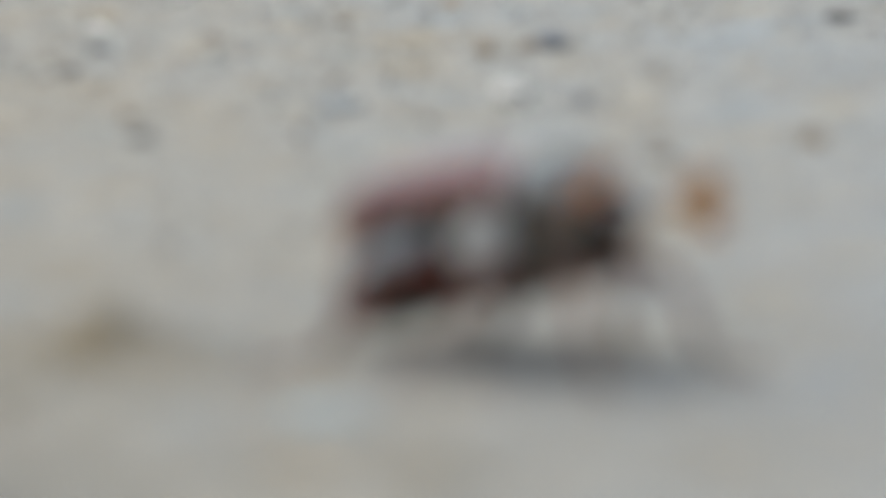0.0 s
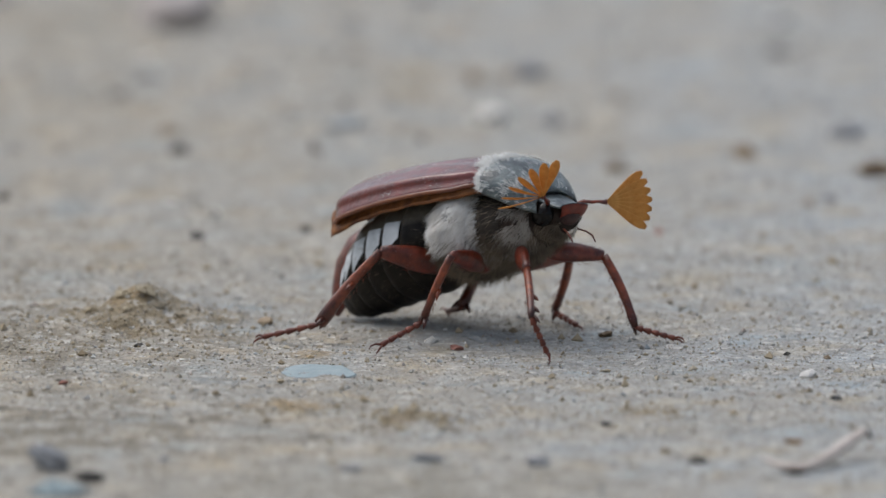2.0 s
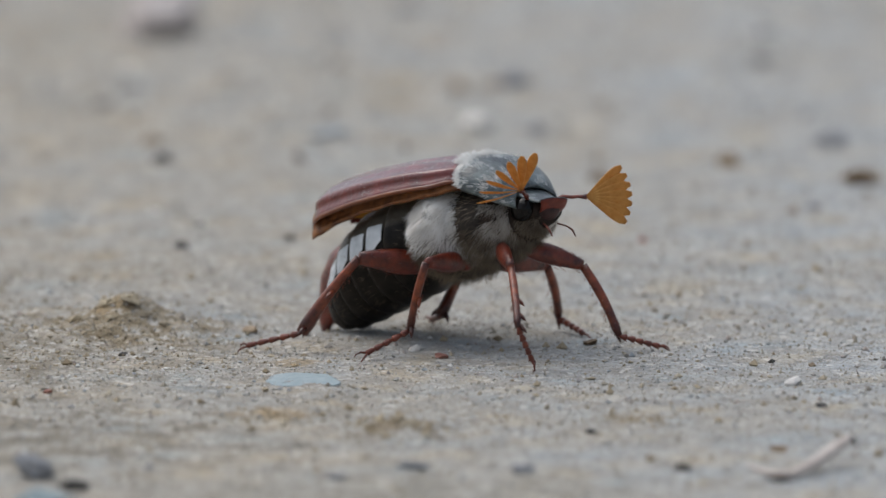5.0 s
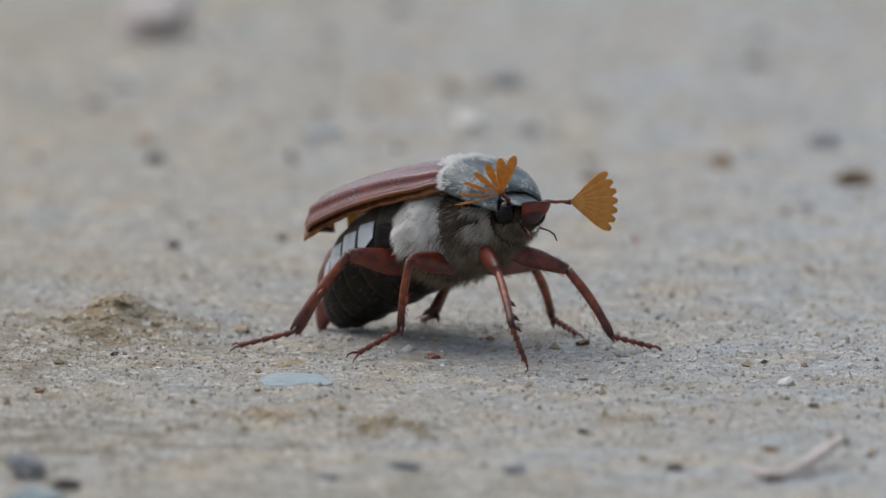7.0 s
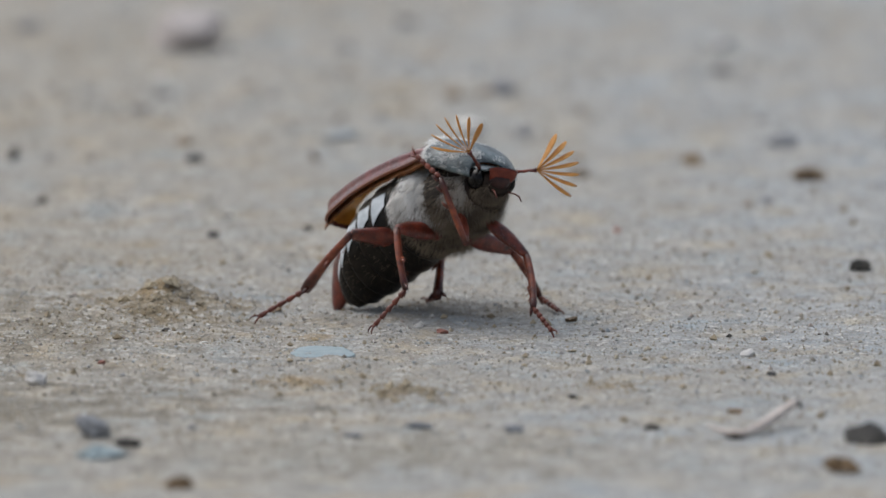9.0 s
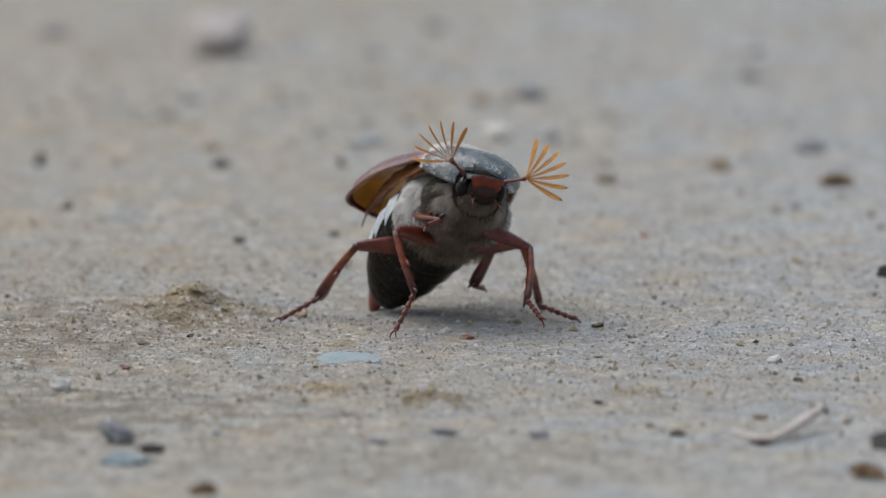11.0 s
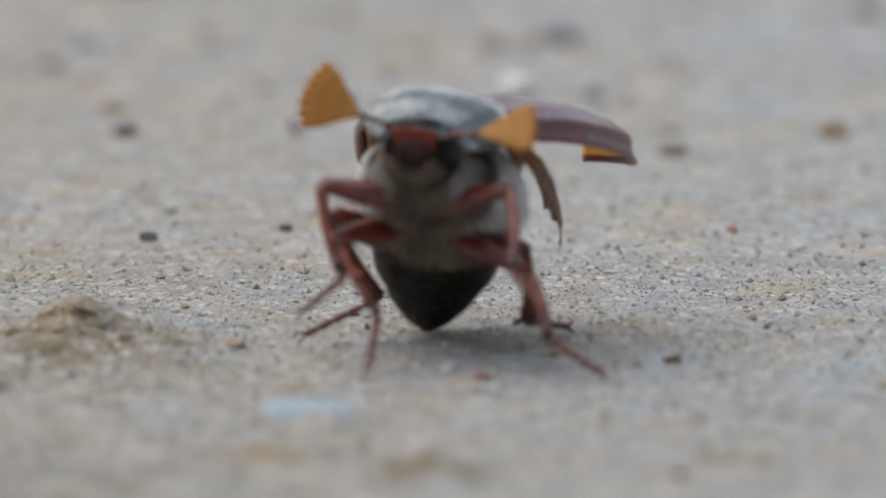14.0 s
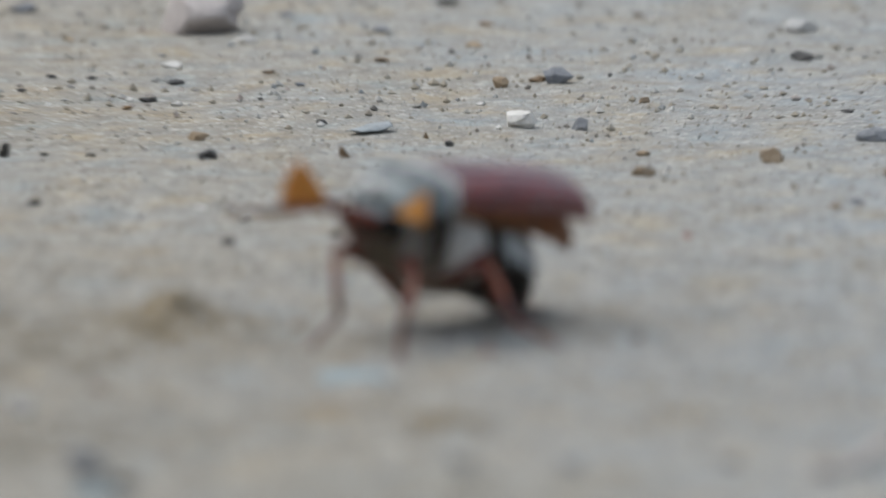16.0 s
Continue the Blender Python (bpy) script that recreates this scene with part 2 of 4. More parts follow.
def darker_ends(m, stops):
    """Dark joints: the colour along the limb's own length is multiplied by the stops."""
    nt = m.node_tree
    b = nt.nodes["Principled BSDF"]
    co = nt.nodes.new("ShaderNodeTexCoord")
    sx = nt.nodes.new("ShaderNodeSeparateXYZ")
    nt.links.new(co.outputs["Generated"], sx.inputs["Vector"])
    k = ramp(nt, sx.outputs["X"], stops).outputs["Color"]
    base = b.inputs["Base Color"].links[0].from_socket
    nt.links.new(mixed(nt, 1.0, base, k, "MULTIPLY"), b.inputs["Base Color"])


darker_ends(SHIN, [(0.0, (0.30, 0.26, 0.26)), (0.10, (0.95, 0.92, 0.92)), (0.62, (1, 1, 1)), (0.80, (0.45, 0.36, 0.40)), (1.0, (0.25, 0.2, 0.24))])
TARSUS = skin("tarsus_dark_red", (0.06, 0.012, 0.008), (0.21, 0.052, 0.027), 900, 0.40, 0.5, 0.6)


def hair_material(name, dark, light):
    m, nt, b = nodes_of(name, 0.6, 0.3)
    n = noise_node(nt, 300, 4)
    c = ramp(nt, n.outputs["Fac"], [(0.3, dark), (0.7, light)]).outputs["Color"]
    g = nt.nodes.new("ShaderNodeNewGeometry")
    k = ramp(nt, g.outputs["Random Per Island"], [(0.0, (0.75, 0.71, 0.65)), (0.3, (0.97, 0.96, 0.94)), (1.0, (1.04, 1.04, 1.04))]).outputs["Color"]
    c = mixed(nt, 1.0, c, k, "MULTIPLY")
    nt.links.new(c, b.inputs["Base Color"])
    tr = nt.nodes.new("ShaderNodeBsdfTranslucent")
    nt.links.new(c, tr.inputs["Color"])
    mx = nt.nodes.new("ShaderNodeMixShader")
    mx.inputs["Fac"].default_value = 0.25
    nt.links.new(b.outputs["BSDF"], mx.inputs[1])
    nt.links.new(tr.outputs["BSDF"], mx.inputs[2])
    nt.links.new(mx.outputs["Shader"], nt.nodes["Material Output"].inputs["Surface"])
    return m


HAIR = hair_material("pale_hair", (0.74, 0.72, 0.69), (0.97, 0.97, 0.96))
DOWN = hair_material("white_down", (0.72, 0.73, 0.72), (0.95, 0.95, 0.94))
TAUPE_HAIR = hair_material("taupe_hair", (0.22, 0.19, 0.16), (0.60, 0.56, 0.51))
BROWN_HAIR = hair_material("brown_hair", (0.06, 0.045, 0.032), (0.34, 0.275, 0.20))
ORANGE, ABDOMEN = lamella_material(), abdomen_material()
WHITE = skin("white_scale_patch", (0.42, 0.46, 0.48), (0.64, 0.67, 0.69), 900, 0.7, 0.3, 0.3)
TWIG = skin("dry_stem", (0.46, 0.39, 0.34), (0.72, 0.64, 0.58), 600, 0.7, 0.3, 0.5)


# ---------------------------------------------------------------- mesh helpers (millimetres in, metres out)
def mesh_object(name, bm, mat, smooth=True):
    bmesh.ops.scale(bm, vec=(MM, MM, MM), verts=bm.verts)
    bmesh.ops.recalc_face_normals(bm, faces=bm.faces)
    me = bpy.data.meshes.new(name)
    bm.to_mesh(me)
    bm.free()
    for p in me.polygons:
        p.use_smooth = smooth
    me.materials.append(mat)
    return new(name, me)


def part(name, bm, mat, parent, label="", at=(0, 0, 0), smooth=True):
    ob = mesh_object(name, bm, mat, smooth)
    ob.parent = parent
    ob.location = Vector(at) * MM
    if label:
        tagged(ob, label)
    return ob


def loft(bm, rings, cap=True):
    rows = [[bm.verts.new(p) for p in r] for r in rings]
    n = len(rows[0])
    for a, b in zip(rows, rows[1:]):
        for i in range(n):
            bm.faces.new((a[i], a[(i + 1) % n], b[(i + 1) % n], b[i]))
    if cap:
        bm.faces.new(rows[0])
        bm.faces.new(rows[-1])


def oval(x, zc, w, up, down, n=32, yc=0.0):
    out = []
    for i in range(n):
        a = 2 * math.pi * i / n
        out.append(Vector((x, yc + w * math.cos(a), zc + (up if math.sin(a) > 0 else down) * math.sin(a))))
    return out


def tube(bm, pts, radii, n=10, flat=1.0):
    """A round or flattened tube along a line; radii per point."""
    pts = [Vector(p) for p in pts]
    rings = []
    side = None
    for i, p in enumerate(pts):
        d = (pts[min(i + 1, len(pts) - 1)] - pts[max(i - 1, 0)]).normalized()
        ref = Vector((0, 1, 0)) if abs(d.y) < 0.9 else Vector((0, 0, 1))
        if side is None:
            side = (ref - d * ref.dot(d)).normalized()
        else:
            side = (side - d * side.dot(d)).normalized()
        up = d.cross(side)
        r = radii[i]
        rings.append([p + side * (r * flat * math.cos(2 * math.pi * k / n)) + up * (r * math.sin(2 * math.pi * k / n)) for k in range(n)])
    loft(bm, rings)


def interp(rows, t):
    """Monotone cubic interpolation of rows (t, a, b, ...)."""
    ts = [r[0] for r in rows]
    if t <= ts[0]:
        return list(rows[0][1:])
    if t >= ts[-1]:
        return list(rows[-1][1:])
    i = max(k for k in range(len(ts) - 1) if ts[k] <= t)
    h = ts[i + 1] - ts[i]
    s = (t - ts[i]) / h
    out = []
    for c in range(1, len(rows[0])):
        def slope(k):
            if k <= 0 or k >= len(ts) - 1:
                return 0.0
            d0 = (rows[k][c] - rows[k - 1][c]) / (ts[k] - ts[k - 1])
            d1 = (rows[k + 1][c] - rows[k][c]) / (ts[k + 1] - ts[k])
            return 0.0 if d0 * d1 <= 0 else 2 * d0 * d1 / (d0 + d1)
        p0, p1, m0, m1 = rows[i][c], rows[i + 1][c], slope(i) * h, slope(i + 1) * h
        out.append((2 * s**3 - 3 * s**2 + 1) * p0 + (s**3 - 2 * s**2 + s) * m0 + (3 * s**2 - 2 * s**3) * p1 + (s**3 - s**2) * m1)
    return out


# ---------------------------------------------------------------- ground
def lattice(x, y, seed):
    """Smooth value noise from -1 to 1 on arrays."""
    xi, yi = np.floor(x), np.floor(y)
    fx, fy = x - xi, y - yi
    fx, fy = fx * fx * (3 - 2 * fx), fy * fy * (3 - 2 * fy)

    def h(a, b):
        v = np.sin(a * 127.1 + b * 311.7 + seed * 74.7) * 43758.5453
        return (v - np.floor(v)) * 2 - 1

    top = h(xi, yi) * (1 - fx) + h(xi + 1, yi) * fx
    bot = h(xi, yi + 1) * (1 - fx) + h(xi + 1, yi + 1) * fx
    return top * (1 - fy) + bot * fy


def bump_at(x, y, cx, cy, rx, ry, h):
    return h * np.exp(-(((x - cx) / rx) ** 2) - ((y - cy) / ry) ** 2)


def height(x, y):
    """Height of the sand in mm at x, y in mm."""
    x, y = np.asarray(x, float), np.asarray(y, float)
    near = np.exp(-((x / 400) ** 2) - (y / 500) ** 2)
    z = 0.30 * lattice(x / 17, y / 21, 1) + 0.16 * lattice(x / 6.1, y / 6.7, 2) + 0.10 * lattice(x / 2.3, y / 2.3, 3) + 0.07 * lattice(x / 0.95, y / 0.95, 4)
    rough = bump_at(x, y, -28, 5, 11, 11, 2.0) + bump_at(x, y, -4.5, -51, 5, 6, 0.6) + bump_at(x, y, -15.6, -44, 5, 5, 0.3)
    z = z * (1 + 1.2 * rough)
    z = z + bump_at(x, y, -29, 6, 4.5, 6.0, 0.6) + bump_at(x, y, -29.2, 8.0, 2.9, 2.4, 1.5) + bump_at(x, y, -25, 7, 6, 7, 0.8) + bump_at(x, y, -35, 8, 5, 7, 0.5)
    z = z + bump_at(x, y, -4.5, -51, 4, 5, 0.7) + bump_at(x, y, -17.5, 5, 1.3, 2, 0.5)
    return z * near


def axis(low, high, step, grow, far):
    mid = list(np.arange(low, high + step / 2, step))
    out, d = [mid[-1]], step
    while out[-1] < far:
        d *= grow
        out.append(out[-1] + d)
    left, d = [mid[0]], step
    while left[-1] > -far:
        d *= grow
        left.append(left[-1] - d)
    return np.array(left[::-1][:-1] + mid + out[1:])


def build_ground():
    xs = axis(-46, 46, 0.5, 1.16, 3e5)
    ys = axis(-95, 70, 0.5, 1.045, 3e5)
    gx, gy = np.meshgrid(xs, ys)
    gz = height(gx, gy)
    co = np.stack([gx, gy, gz], -1).reshape(-1, 3) * MM
    nx, ny = len(xs), len(ys)
    i = np.arange(nx * ny).reshape(ny, nx)
    quads = np.stack([i[:-1, :-1], i[:-1, 1:], i[1:, 1:], i[1:, :-1]], -1).reshape(-1, 4)
    me = bpy.data.meshes.new("ground")
    me.from_pydata(co.tolist(), [], quads.tolist())
    me.polygons.foreach_set("use_smooth", [True] * len(me.polygons))
    me.materials.append(SAND)
    return tagged(new("ground", me), "pale compacted sand with grey and tan patches", "ground", kind="structure")


def build_grit(count, y0, y1, small, big, seed, name, label, patch=None, mat=None):
    rng = np.random.default_rng(seed)
    y = rng.uniform(y0, y1, count)
    half = 50 + 0.09 * np.maximum(y, 0)
    x = rng.uniform(-1, 1, count) * half
    if patch:
        cx, cy, rx, ry = patch
        x, y = cx + rng.normal(0, 0.5, count) * rx, cy + rng.normal(0, 0.5, count) * ry
    s = small * (big / small) ** (rng.uniform(0, 1, count) ** 3.2)
    z = height(x, y)
    base = np.array([(1, 0, 0), (-1, 0, 0), (0, 1, 0), (0, -1, 0), (0, 0, 1), (0, 0, -1)], float)
    tri = np.array([(0, 2, 4), (2, 1, 4), (1, 3, 4), (3, 0, 4), (2, 0, 5), (1, 2, 5), (3, 1, 5), (0, 3, 5)])
    shape = base[None] * rng.uniform(0.6, 1.2, (count, 6, 1)) + rng.normal(0, 0.12, (count, 6, 3))
    ang = rng.uniform(0, 2 * math.pi, count)
    c, sn = np.cos(ang)[:, None], np.sin(ang)[:, None]
    px = shape[..., 0] * c - shape[..., 1] * sn
    py = shape[..., 0] * sn + shape[..., 1] * c
    pz = shape[..., 2] * rng.uniform(0.6, 1.0, (count, 1))
    v = np.stack([px, py, pz], -1) * (s * 0.5)[:, None, None] + np.stack([x, y, z + s * 0.13], -1)[:, None]
    f = (tri[None] + 6 * np.arange(count)[:, None, None]).reshape(-1, 3)
    me = bpy.data.meshes.new(name)
    me.from_pydata((v.reshape(-1, 3) * MM).tolist(), [], f.tolist())
    me.materials.append(mat or GRIT)
    return tagged(new(name, me), label, "grit", kind="stuff")


PEBBLES = {
    "white": [(32.3, 202.4, 3.56, 1.27), (-32.9, 177.1, 2.44, 0.61), (-25.7, 194.6, 2.36, 0.59), (-31.9, 149.1, 1.42, 0.41), (2.8, 132.4, 3.09, 1.57), (-23.7, 68.4, 1.50, 0.64), (29.7, -25.7, 1.57, 0.81), (-17.8, 34.2, 0.72, 0.33), (-3.2, -6.1, 1.00, 0.59), (-41.0, -42.4, 2.12, 1.33), (-1.3, 147.8, 1.14, 0.28), (-27.9, 75.8, 1.18, 0.35), (-36.7, 153.1, 0.91, 0.36)],
    "dark": [(31.9, 180.8, 2.80, 0.80), (-45.2, 169.3, 1.04, 0.35), (-41.2, 168.0, 1.04, 0.35), (-32.4, 165.1, 1.73, 0.43), (-34.8, 151.8, 1.83, 0.46), (-47.9, 159.7, 1.03, 0.35), (-17.2, 135.5, 1.24, 0.48), (-28.1, 108.0, 1.99, 0.94), (-4.4, 118.8, 0.95, 0.51), (35.5, 141.5, 1.25, 0.31), (-25.0, 53.5, 1.32, 0.70), (-44.1, 79.6, 1.51, 0.59), (12.0, 166.8, 0.52, 0.40), (31.7, -39.7, 0.97, 0.38)],
    "black": [(28.2, -12.0, 0.64, 0.33), (19.3, -70.2, 1.97, 0.58), (-31.1, -82.2, 2.56, 0.83), (11.9, -52.1, 1.05, 0.36), (-28.8, -10.0, 0.79, 0.31), (-4.9, 225.4, 2.53, 0.63), (-48.1, 113.3, 1.22, 1.42), (-44.1, 112.7, 0.83, 0.35), (-39.5, 111.9, 1.00, 0.33), (-15.0, 59.0, 1.16, 0.50), (40.1, -79.4, 4.87, 1.95), (42.9, 31.1, 2.36, 1.16), (-23.5, 151.4, 0.68, 0.32), (-7.7, 145.6, 1.02, 0.26), (-23.2, -51.1, 0.57, 0.22)],
    "slate": [(6.7, 162.8, 3.16, 1.49), (8.6, 130.6, 1.68, 1.16), (37.4, 121.6, 3.46, 1.29), (34.7, 79.6, 1.73, 0.51), (6.0, -72.3, 1.97, 0.72), (-3.2, -70.8, 2.58, 0.65), (-34.3, -76.0, 3.7, 2.1), (-9.5, -76.1, 1.64, 0.41), (-49.8, 219.3, 3.60, 0.90), (-21.7, 214.9, 1.80, 0.52), (-11.6, 203.8, 2.14, 0.53), (-25.1, -71.3, 0.94, 0.37), (-19.6, 160.2, 1.03, 0.29)],
    "pale": [(-33.4, -88.0, 5.0, 1.2)],
    "tan": [(0.8, 160.3, 1.72, 1.07), (-29.2, 123.5, 2.12, 0.88), (27.1, 107.0, 2.48, 1.38), (14.4, 99.2, 2.46, 0.93), (14.6, 112.8, 1.44, 0.56), (32.4, 76.0, 1.29, 0.50), (31.7, -14.6, 0.74, 0.36), (-1.9, 193.3, 2.06, 0.52), (-44.2, 196.3, 1.30, 0.33), (-17.8, 4.4, 1.51, 0.54), (15.2, 147.7, 1.14, 0.56)],
    "brown": [(-14.6, 109.7, 1.10, 1.1), (4.5, 163.7, 1.96, 0.59), (-11.4, 179.4, 1.63, 0.46), (-22.9, 170.1, 1.51, 0.47), (-6.7, 124.7, 0.56, 0.78), (-0.6, 210.0, 1.79, 0.52), (39.5, 94.3, 4.07, 1.29), (12.3, -4.0, 1.40, 0.55), (36.8, -95.6, 3.74, 1.51), (-25.8, -103.0, 2.76, 1.18), (-36.8, 145.4, 1.14, 0.44), (15.6, 216.2, 1.20, 0.35), (27.5, -60.7, 1.90, 0.47)],
    "red": [(17.9, 57.4, 0.95, 0.48), (-0.9, -10.3, 1.29, 0.50), (-34.8, -30.0, 0.88, 0.39)],
    "crumb": [(-25.6, 3.9, 0.9, 0.45), (-31.6, 3.7, 0.8, 0.4), (-30.2, 2.2, 0.7, 0.35), (-30.6, 6.0, 1.6, 0.6), (-28.7, 6.2, 2.0, 0.75), (-27.2, 5.0, 1.3, 0.5), (-33.4, 5.2, 1.1, 0.45), (-4.5, -50.3, 1.3, 0.6), (-6.0, -48.7, 1.0, 0.5), (-3.1, -51.0, 0.9, 0.45)],
    "ochre": [(-13.6, -14.1, 1.0, 0.30)],
}
PEBBLE_LABEL = {
    "white": "small white quartz pebble lying on sand",
    "dark": "small dark flint pebble lying on sand",
    "black": "small blackish stone chip on the sand",
    "slate": "small blue-grey slate pebble on the sand",
    "pale": "flat pale blue-grey pebble on the sand",
    "tan": "small tan sandstone pebble on the sand",
    "brown": "small crumbly brown soil clod on sand",
    "red": "tiny reddish brick grain on the sand",
    "crumb": "crumbly yellow-brown lump of caked sand",
    "ochre": "flat ochre crust of caked sand",
}


def stone_mesh(w, d, h, seed, lumps=0.16, sub=4):
    """A broken pebble of that width, depth and height; its foot, a quarter deep in the ground, is at z = 0."""
    bm = bmesh.new()
    bmesh.ops.create_icosphere(bm, subdivisions=sub, radius=1.0)
    off = Vector((seed * 3.7, seed * 1.9, seed * 5.3))
    rng = random.Random(seed)
    cuts = [(Vector((rng.gauss(0, 1), rng.gauss(0, 1), rng.gauss(0, 0.9))).normalized(), rng.uniform(0.5, 0.82)) for _ in range(9)]
    for v in bm.verts:
        p = v.co.copy()
        q = p * (1 + lumps * noise.noise(p * 1.3 + off) * 1.6 + lumps * 0.5 * noise.noise(p * 3.1 + off) + lumps * 0.4 * noise.noise(p * 7.3 + off))
        for n, c in cuts:
            over = q.dot(n) - c
            if over > 0:
                q -= n * over * 0.94
        v.co = q
    low = [min(v.co[i] for v in bm.verts) for i in range(3)]
    high = [max(v.co[i] for v in bm.verts) for i in range(3)]
    for v in bm.verts:
        f = [(v.co[i] - low[i]) / (high[i] - low[i]) for i in range(3)]
        v.co = Vector(((f[0] - 0.5) * w, (f[1] - 0.5) * d, (f[2] * 1.3 - 0.3) * h))
    return bm


def build_pebbles():
    seed = 0
    for kind, rows in PEBBLES.items():
        for x, y, w, h in rows:
            seed += 1
            clod = kind in ("brown", "crumb", "ochre")
            lumps = 0.75 if clod else 0.24
            ob = mesh_object("soil_clod" if clod else "pebble", stone_mesh(w, w * 0.82, h, seed, lumps), STONE[kind], kind == "white")
            z = float(height(x, y))
            ob.matrix_world = pose(x * MM, y * MM, z * MM, 0, 0, (seed * 47) % 50 - 25)
            tagged(ob, PEBBLE_LABEL[kind], "clod" if clod else "pebble", "sand clods" if clod else "pebbles on the sand")


def build_rocks():
    rock = mesh_object("rock", stone_mesh(8.8, 7.6, 4.6, 91, 0.26, 4), STONE["pink"])
    rock.matrix_world = pose(-30.4 * MM, 204.0 * MM, 0, 0, 4, 8)
    tagged(rock, "rounded pinkish-grey rock resting on the sand", "rock")
    flake = mesh_object("stone_flake", stone_mesh(6.5, 8.0, 0.22, 17, 0.2, 4), STONE["pale"])
    flake.matrix_world = pose(-12.9 * MM, -22.0 * MM, (float(height(-12.9, -22)) - 0.01) * MM, 0, 0, 4)
    tagged(flake, "flat pale blue-grey stone flake sunk in sand", "stone")
    shard = mesh_object("slate_shard", stone_mesh(5.6, 2.6, 0.75, 23, 0.4, 4), STONE["shard"])
    shard.matrix_world = pose(-12.0 * MM, 128.5 * MM, 0.1 * MM, 0, -5, 50)
    tagged(shard, "thin blue-grey slate shard tilted on the sand", "stone")


def build_twig():
    bm = bmesh.new()
    line = [(24.7, -70.6, 0.25), (25.7, -72.8, 0.3), (26.9, -75.2, 0.35), (28.2, -76.0, 0.45), (29.4, -74.6, 0.7), (30.7, -72.4, 1.1), (32.0, -69.4, 1.5), (33.2, -66.6, 1.85)]
    tube(bm, line, [0.12, 0.2, 0.28, 0.4, 0.5, 0.54, 0.52, 0.4], 12)
    for k in range(2, 7):
        a = Vector(line[k]) + Vector((0.1, 0, 0.3))
        tube(bm, [a, a + Vector((0.5, 0.3, 0.15))], [0.07, 0.02], 6)
    ob = mesh_object("twig", bm, TWIG)
    tagged(ob, "bent pale dry plant stem lying on sand", "twig")
    bm = bmesh.new()
    tube(bm, [(28.3, -77.0, 0.2), (27.3, -77.2, 0.25), (26.2, -76.6, 0.2)], [0.1, 0.28, 0.1], 8)
    tube(bm, [(33.0, -66.9, 1.95), (33.6, -66.6, 1.8), (33.9, -66.8, 1.4)], [0.2, 0.28, 0.12], 8)
    part("root_end", bm, HEAD, ob, "dark broken ends and node")


# ---------------------------------------------------------------- the beetle, facing +x in its own space
BODY_STATIONS = [(-1, -0.8, 3.3, 3.0), (-3, -1.1, 4.4, 4.0), (-6, -1.7, 5.2, 4.7), (-9, -2.4, 5.0, 4.6), (-11.5, -3.3, 4.5, 4.3), (-13.5, -4.3, 3.5, 3.7), (-15.0, -5.2, 2.5, 2.8), (-16.2, -6.2, 1.3, 1.5)]


def belly(x):
    rows = [(-a, b, c, d) for a, b, c, d in BODY_STATIONS]
    return interp(rows, -x)


def strands(bm, samples, rng, length, lie, width=0.05, spread=0.35):
    """Tapered hairs from (point, normal) samples, laid along the vector lie."""
    for p, n in samples:
        d = (n * 0.25 + lie + noise.noise_vector(p * 0.6) * 0.55 + noise.noise_vector(p * 2.3) * 0.25 + Vector((rng.uniform(-1, 1), rng.uniform(-1, 1), rng.uniform(-1, 1))) * spread).normalized()
        d = (d + n * max(0.0, 0.14 - d.dot(n))).normalized()
        side = d.cross(n)
        if side.length < 1e-3:
            continue
        side = side.normalized() * width
        l = length * rng.uniform(0.6, 1.3)
        mid = p + d * l * 0.5 + n * 0.08 * l
        tip = p + d * l - n * 0.06 * l
        a, b, c, e = bm.verts.new(p - side), bm.verts.new(p + side), bm.verts.new(mid + side * 0.7), bm.verts.new(mid - side * 0.7)
        f = bm.verts.new(tip)
        bm.faces.new((a, b, c, e))
        bm.faces.new((e, c, f))


def surface_samples(rings, count, rng, keep):
    out = []
    n = len(rings[0])
    while len(out) < count:
        i, k = rng.randrange(len(rings) - 1), rng.randrange(n)
        u, v = rng.random(), rng.random()
        a, b, c, d = rings[i][k], rings[i][(k + 1) % n], rings[i + 1][(k + 1) % n], rings[i + 1][k]
        p = (a * (1 - u) + b * u) * (1 - v) + (d * (1 - u) + c * u) * v
        nrm = (b - a).cross(d - a)
        if nrm.length < 1e-6:
            continue
        nrm.normalize()
        if nrm.dot(p - Vector((p.x, 0, -0.5))) < 0:
            nrm = -nrm
        if keep(p):
            out.append((p, nrm))
    return out


